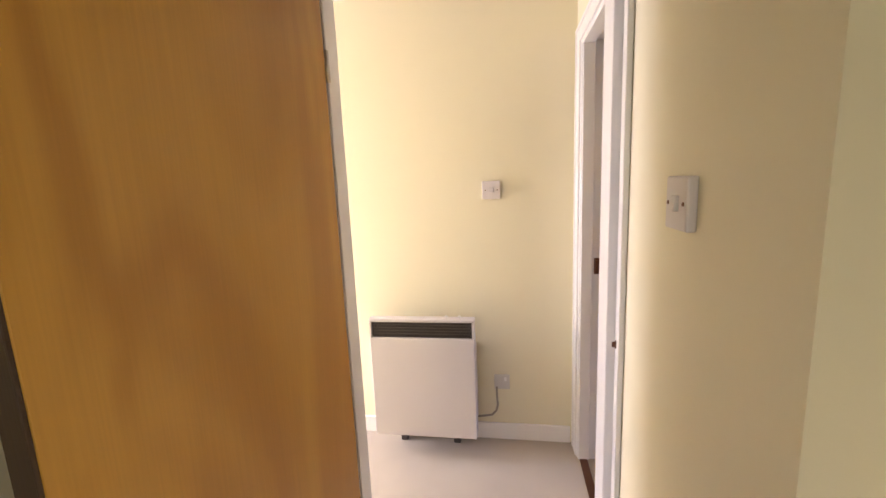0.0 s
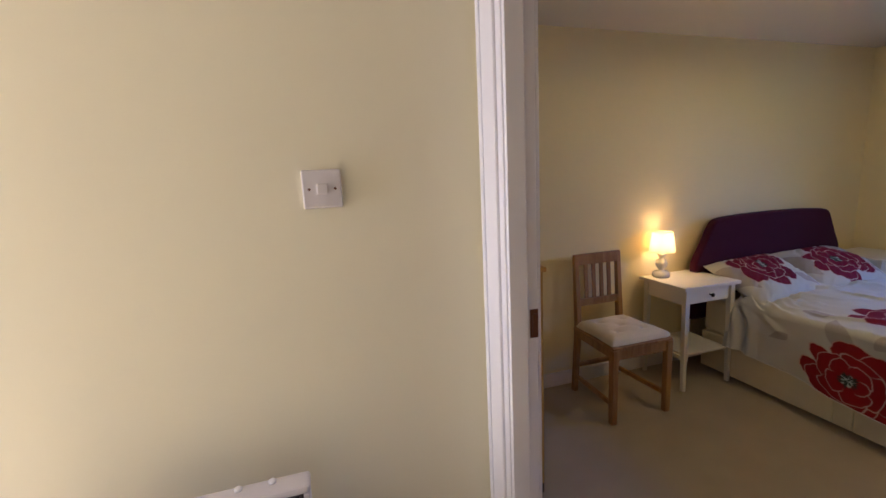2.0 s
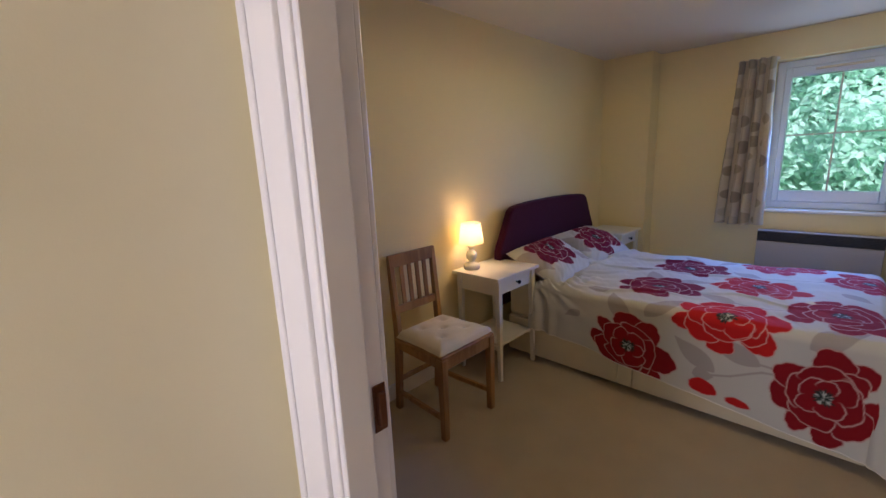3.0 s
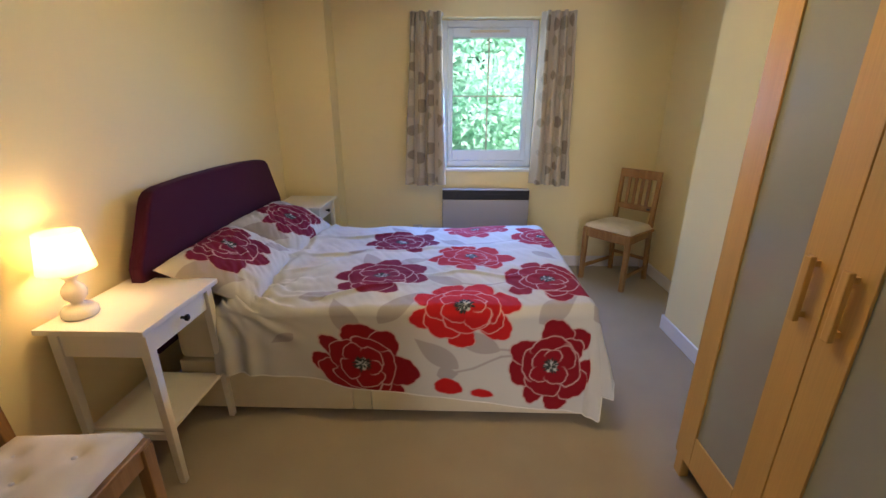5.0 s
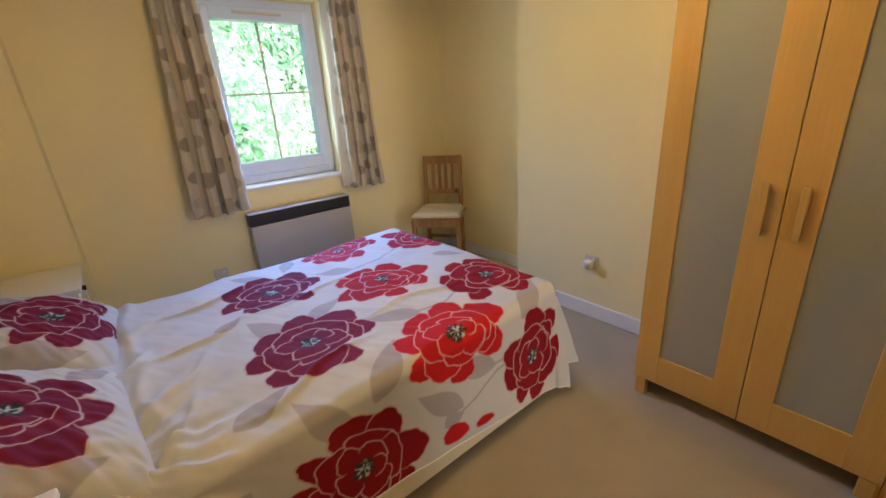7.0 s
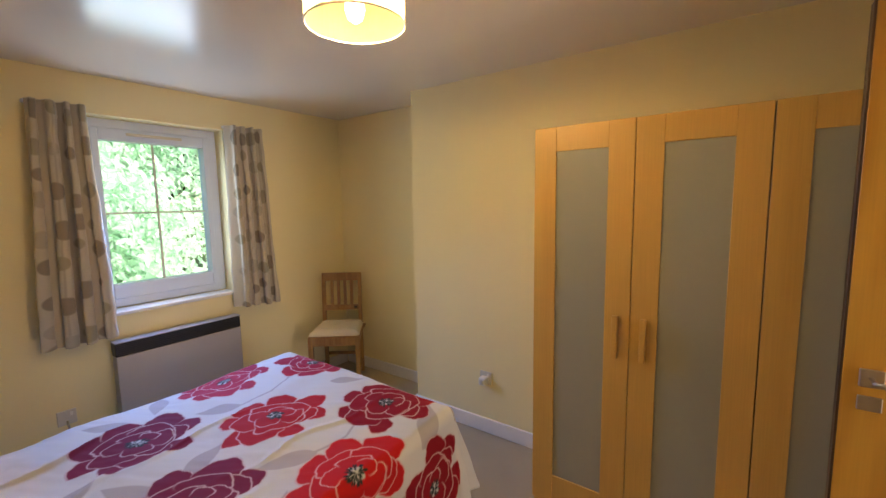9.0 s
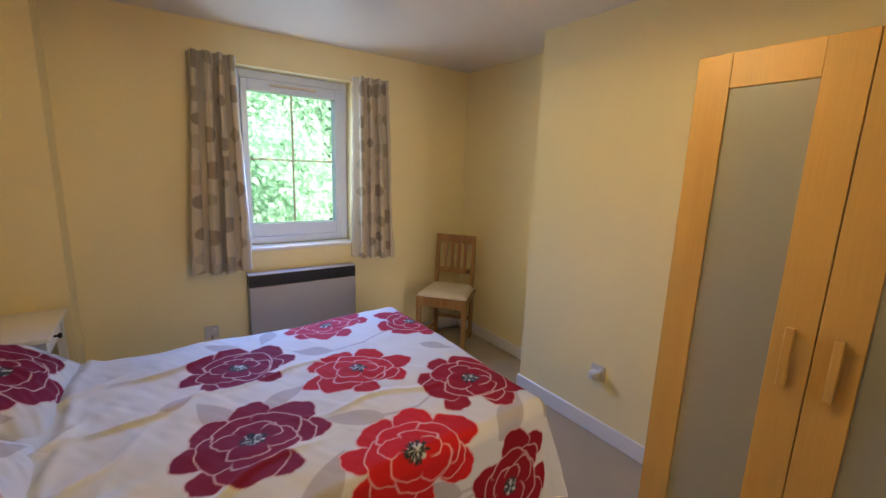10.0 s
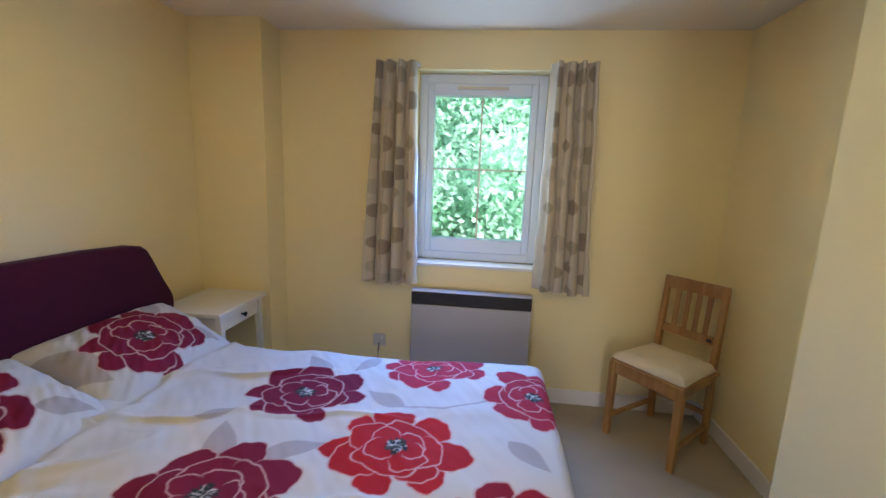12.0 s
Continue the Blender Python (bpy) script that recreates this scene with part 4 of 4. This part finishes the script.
def duvet():
    step = 0.004
    u1, v0, v1 = 1.225 + 0.37, 4.20 - 0.54, 5.49 + 0.34
    us, vs = np.arange(-0.465, u1, step), np.arange(v0, v1, step)
    U, V = np.meshgrid(us, vs)
    # printed pattern on the flat cloth
    C = np.ones(U.shape + (3,)) * CLOTH
    draw_stem(C, U, V, [(1.0, 3.97), (0.85, 3.94), (0.72, 3.86), (0.64, 3.83)])
    draw_stem(C, U, V, [(0.82, 3.98), (0.92, 3.98), (1.0, 3.96)])
    draw_stem(C, U, V, [(0.66, 4.44), (0.80, 4.42), (0.95, 4.50), (1.02, 4.52)])
    draw_stem(C, U, V, [(0.70, 5.05), (0.85, 5.04), (1.02, 5.13)])
    for ax, ay, bx, by, w in ((0.20, 4.00, 0.07, 4.28, 0.062), (0.29, 4.10, 0.48, 4.34, 0.062), (-0.09, 4.27, 0.10, 4.36, 0.05), (1.00, 4.13, 1.19, 4.29, 0.060),
                              (0.31, 4.71, 0.50, 4.81, 0.045), (0.21, 4.66, 0.11, 4.86, 0.055), (-0.01, 4.85, 0.12, 4.94, 0.04), (0.67, 4.43, 0.47, 4.54, 0.048),
                              (1.08, 4.87, 1.20, 4.74, 0.045), (0.33, 5.25, 0.18, 5.40, 0.05), (0.70, 5.05, 0.53, 5.15, 0.045), (0.65, 3.85, 0.45, 4.02, 0.062),
                              (0.84, 3.97, 0.59, 4.08, 0.062), (0.50, 5.46, 0.42, 5.30, 0.045), (1.24, 4.15, 1.36, 4.24, 0.05), (1.30, 4.72, 1.42, 4.80, 0.05), (-0.10, 4.0, -0.20, 3.92, 0.04)):
        draw_leaf(C, U, V, ax, ay, bx, by, w)
    draw_leaf(C, U, V, 0.55, 3.80, 0.65, 3.82, 0.05)
    for cx, cy, la, lb in ((0.60, 3.735, 0.066, 0.050), (0.757, 3.715, 0.054, 0.026)):
        draw_petal(C, U - cx, V - cy, la, lb, RED, 0.0, 0.05, 1.0)
    for cx, cy, R, turn, color, seed, sq in ((0.672, 4.212, 0.256, 0.0, RED, 11, 0.98), (0.212, 3.835, 0.245, -0.35, WINE, 12, 1.20), (1.070, 3.905, 0.222, 1.45, WINE, 13, 1.10),
                                             (1.190, 5.165, 0.222, 1.9, ROSE, 14, 0.98), (0.722, 4.805, 0.240, -0.25, RED * 0.82, 15, 0.96), (1.090, 4.470, 0.240, -0.9, WINE, 16, 0.98),
                                             (0.248, 4.545, 0.250, 0.35, PLUM, 17, 0.98), (0.289, 5.095, 0.236, 0.5, PLUM, 18, 0.94), (0.770, 5.365, 0.232, 0.3, ROSE * 1.1, 19, 0.90), (1.52, 4.75, 0.2, 0.4, WINE, 20, 1.0)):
        draw_flower(C, U, V, cx, cy, R, turn, color, seed, sq)
    # drape: flat over the mattress, rounded over its edges, hanging in soft folds
    ex, ey0, ey1, r = 1.225, 4.225, 5.455, 0.045
    du = np.clip(U - ex, 0, None)
    dn, df = np.clip(ey0 - V, 0, None), np.clip(V - ey1, 0, None)
    hem = 0.345 + 0.20 * np.clip((U + 0.44) / 1.6, 0, 1)
    dn = dn * hem / 0.565
    dv = dn - df
    d = (du ** 4 + np.abs(dv) ** 4) ** 0.25
    far_out = np.maximum(np.hypot(du, dv), 1e-6)
    wx, wy = np.where(d > 0, du / far_out, 0), np.where(d > 0, -dv / far_out, 0)
    corner = 2 * np.abs(wx * wy)
    arc = 0.5 * math.pi * r
    ang = np.clip(d / r, 0, 0.5 * math.pi)
    out = r * np.sin(ang)
    drop = r * (1 - np.cos(ang)) + np.clip(d - arc, 0, None)
    hang = np.clip(d - arc, 0, None)
    fold_u = np.sin(U * 9.0 + 2.0 * smooth_noise(U, V * 0.3, 31, 0.3)) * 0.5 + smooth_noise(U, V * 0.2, 32, 0.16)
    fold_v = smooth_noise(V, U * 0.2, 33, 0.15)
    fold = np.where(np.abs(dv) > du, fold_u, fold_v)
    out = out + hang * (0.05 + 0.12 * corner + 0.16 * (du > 0) * (np.abs(dv) < du)) + hang * 0.07 * fold * np.clip(1.4 - 1.2 * np.clip((U - 0.0) * 1.2, 0, 1), 0.35, 1.4)
    # folds that fan out from the pillow corner down the near side
    fan_r, fan_a = np.hypot(U + 0.46, V - 4.34), np.arctan2(4.34 - V, U + 0.46)
    fan = (np.sin(fan_a * 17 + 3 * fan_r + 1.5 * smooth_noise(U, V, 39, 0.2)) + 0.6 * np.sin(fan_a * 31 + 1.0)) * np.clip(fan_r / 0.15, 0, 1) * np.exp(-(fan_r / 0.42) ** 4)
    out = out + 0.026 * fan * np.clip(hang * 12, 0, 1) * (V < 4.5)
    drop = np.minimum(drop, 0.530 + 0.02 * fold_u)
    base = 0.578
    crown = 0.014 * np.clip(1 - ((V - 4.84) / 0.66) ** 2, 0, 1) + 0.008 * np.clip((V - 5.0) / 0.4, 0, 1) + 0.018 * np.clip((U - 0.5) / 0.6, 0, 1)
    puff = 0.010 * smooth_noise(U, V, 34, 0.22) + 0.005 * smooth_noise(U, V, 35, 0.08) + 0.0018 * smooth_noise(U + 0.6 * V, V * 0.4, 36, 0.03)
    # pulled creases that run from the pillow end
    crease = 0.0
    for k, (cx, cy, ang_c, length, amp) in enumerate(((-0.20, 4.55, 0.9, 0.34, 0.013), (-0.05, 4.85, 0.4, 0.40, 0.011), (-0.28, 5.10, 0.6, 0.30, 0.012), (0.15, 4.35, 0.3, 0.45, 0.009), (0.45, 4.95, 0.1, 0.5, 0.008), (0.75, 4.55, -0.1, 0.5, 0.007), (-0.30, 4.75, 1.2, 0.26, 0.014), (-0.22, 4.34, 1.1, 0.26, 0.014), (0.05, 5.2, 0.25, 0.4, 0.010))):
        a = (U - cx) * math.cos(ang_c) + (V - cy) * math.sin(ang_c)
        b = -(U - cx) * math.sin(ang_c) + (V - cy) * math.cos(ang_c) + 0.02 * np.sin(a * 14 + k)
        crease = crease + amp * np.exp(-(a / length) ** 2 * 3 - (b / 0.016) ** 2)
    flat = np.clip(1 - d / 0.12, 0.25, 1)
    end = np.clip((U + 0.465) / 0.05, 0, 1)
    roll = 0.030 * np.exp(-((U + 0.36) / 0.045) ** 2) + 0.016 * np.exp(-((U + 0.25 + 0.05 * smooth_noise(V, U, 37, 0.2)) / 0.03) ** 2)
    Z = base + (crown + puff + 1.6 * crease + roll + 0.009 * fan * (V < 4.75)) * flat - drop - 0.035 * (1 - end) ** 2
    X = np.minimum(U, ex) + wx * out + 0.01 * smooth_noise(U, V, 38, 0.3) * (d > 0) * np.clip(hang * 6, 0, 1)
    Y = np.clip(V, ey0, ey1) + wy * out
    # bunched cloth beside the pillows
    bunch = np.exp(-((U + 0.36) / 0.10) ** 2) * np.clip(hang * 5, 0, 1)
    Y = Y - bunch * (0.02 + 0.018 * np.sin(U * 60))
    Z = np.maximum(Z, 0.028 + 0.008 * np.abs(fold_u))
    ob = thing("duvet", pose(0, 0, 0), "rumpled white duvet printed with large red and plum peonies", "duvet")
    sheet("cover", np.stack([X, Y, Z], -1), PRINT, C, 0.006, ob)
    for line in (np.s_[0, ::4], np.s_[::4, -1], np.s_[-1, ::4]):
        part("hem", tube([Vector(p) for p in np.stack([X[line], Y[line], Z[line]], -1)], 0.0035, 6), HEMCLOTH, ob, "plain stitched hem", True)
    return ob


duvet()


def pillow(m, seed, turn, cx, cy, label, color):
    n = 190
    s, t = np.meshgrid(np.linspace(-1, 1, n), np.linspace(-1, 1, n))
    body = np.clip(1 - np.abs(s) ** 3.2, 0, 1) ** 0.55 * np.clip(1 - np.abs(t) ** 3.2, 0, 1) ** 0.55
    x = 0.228 * s * (1 - 0.06 * (1 - t * t) * np.abs(s) ** 4)
    y = 0.342 * t * (1 - 0.06 * (1 - s * s) * np.abs(t) ** 4)
    lump = 1 + 0.10 * smooth_noise(s, t, seed, 0.5) + 0.05 * smooth_noise(s, t, seed + 1, 0.2)
    top = 0.102 * body * lump + 0.007 * smooth_noise(s + t, t, seed + 2, 0.12) * body
    C = np.ones((n, n, 3)) * CLOTH
    draw_leaf(C, x, y, -0.14, -0.335, 0.12, -0.25, 0.075)
    draw_leaf(C, x, y, 0.06, 0.14, 0.18, 0.26, 0.045)
    draw_leaf(C, x, y, -0.10, 0.12, -0.21, 0.24, 0.045)
    draw_flower(C, x, y, cx, cy, 0.240, turn, color, seed + 5, 1.0)
    ob = thing("pillow", m, label, "pillow", "bed pillows")
    sheet("cover_front", np.stack([x, y, top], -1), PRINT, C, 0.0, ob)
    sheet("cover_back", np.stack([x[:, ::-1], y, -0.05 * (body * lump)[:, ::-1]], -1), PRINT, np.ones((n, n, 3)) * CLOTH, 0.0, ob)


pillow(pose(-0.492, 4.532, 0.650, 0, 26, 4), 41, -1.2, -0.065, -0.03, "white pillow with a plum peony leaning on the headboard", PLUM)
pillow(pose(-0.495, 5.175, 0.655, 0, 26, -3), 52, 1.5, 0.005, -0.015, "white pillow with a plum peony leaning on the headboard", PLUM * 1.05)

# ---- outside ----
gb = bmesh.new()
for row in ((-400, 400, 6.6, 400),):
    vs_ = [gb.verts.new(p) for p in ((row[0], -400, -0.35), (row[1], -400, -0.35), (row[1], 400, -0.35), (row[0], 400, -0.35))]
    gb.faces.new(vs_)
structure("ground", gb, GRASS, "sunlit grass outside the window")


def tree(name, x, y, height, spread, seed, leaves, low, label):
    rng = random.Random(seed)
    ob = thing(name, pose(x, y, -0.35), label, "tree", "garden trees")
    bm = bmesh.new()
    tips = []

    def limb(a, way, length, r, level):
        b = a + way * length
        steps = 7
        lo = [bm.verts.new(a + r * Vector((math.cos(k * 2 * math.pi / steps), math.sin(k * 2 * math.pi / steps), 0))) for k in range(steps)]
        hi = [bm.verts.new(b + r * 0.62 * Vector((math.cos(k * 2 * math.pi / steps), math.sin(k * 2 * math.pi / steps), 0))) for k in range(steps)]
        for k in range(steps):
            bm.faces.new((lo[k], lo[(k + 1) % steps], hi[(k + 1) % steps], hi[k]))
        if level >= 3:
            tips.append(b)
            return
        if level >= 1:
            tips.append(b)
        for k in range(4 if level else 6):
            turn = rng.uniform(0, 2 * math.pi)
            lean = Vector((math.cos(turn), math.sin(turn), rng.uniform(-0.1, 0.75)))
            limb(a.lerp(b, rng.uniform(0.35, 1.0)), (way * 0.5 + lean).normalized(), length * rng.uniform(0.5, 0.72), r * 0.55, level + 1)

    limb(Vector((0, 0, 0)), Vector((0.03, 0.02, 1)).normalized(), height * 0.42, 0.14 * height / 6, 0)
    part("trunk", bm, BARK, ob, smooth=True)
    verts, faces = [], []
    face = Vector((0.40, -0.80, 0.45)).to_track_quat("Z", "Y").to_matrix()
    for k in range(leaves):
        c = rng.choice(tips) + Vector((rng.gauss(0, 1) * spread, rng.gauss(0, 1) * spread, rng.gauss(0, 0.8) * spread))
        if c.z < low:
            c.z = low + rng.uniform(0, 1.5)
        size = rng.uniform(0.045, 0.10)
        q = face @ Euler((rng.uniform(-0.7, 0.7), rng.uniform(-0.7, 0.7), rng.uniform(0, 6.3))).to_matrix()
        at = len(verts)
        for p in ((0, -1, 0), (0.55, -0.1, 0.12), (0, 1, -0.1), (-0.55, -0.1, 0.12)):
            verts.append(c + q @ (Vector(p) * size))
        faces += [(at, at + 1, at + 2), (at, at + 2, at + 3)]
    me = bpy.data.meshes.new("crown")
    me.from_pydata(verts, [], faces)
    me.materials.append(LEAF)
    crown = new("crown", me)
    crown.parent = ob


tree("tree", 0.2, 13.5, 7.5, 0.75, 2, 34000, 0.3, "broad leafy green tree in full sun outside the window")
tree("tree", 3.8, 15.5, 8.5, 0.8, 5, 30000, 0.3, "broad leafy green tree in full sun outside the window")
tree("tree", -3.6, 15.0, 8.0, 0.8, 9, 30000, 0.3, "broad leafy green tree in full sun outside the window")
tree("tree", 7.5, 14.5, 8.0, 0.8, 13, 26000, 0.3, "broad leafy green tree in full sun outside the window")
tree("shrub", 1.8, 11.5, 2.6, 0.45, 21, 18000, 0.1, "low sunlit garden shrub outside the window")
tree("shrub", -1.0, 11.8, 2.4, 0.45, 23, 16000, 0.1, "low sunlit garden shrub outside the window")
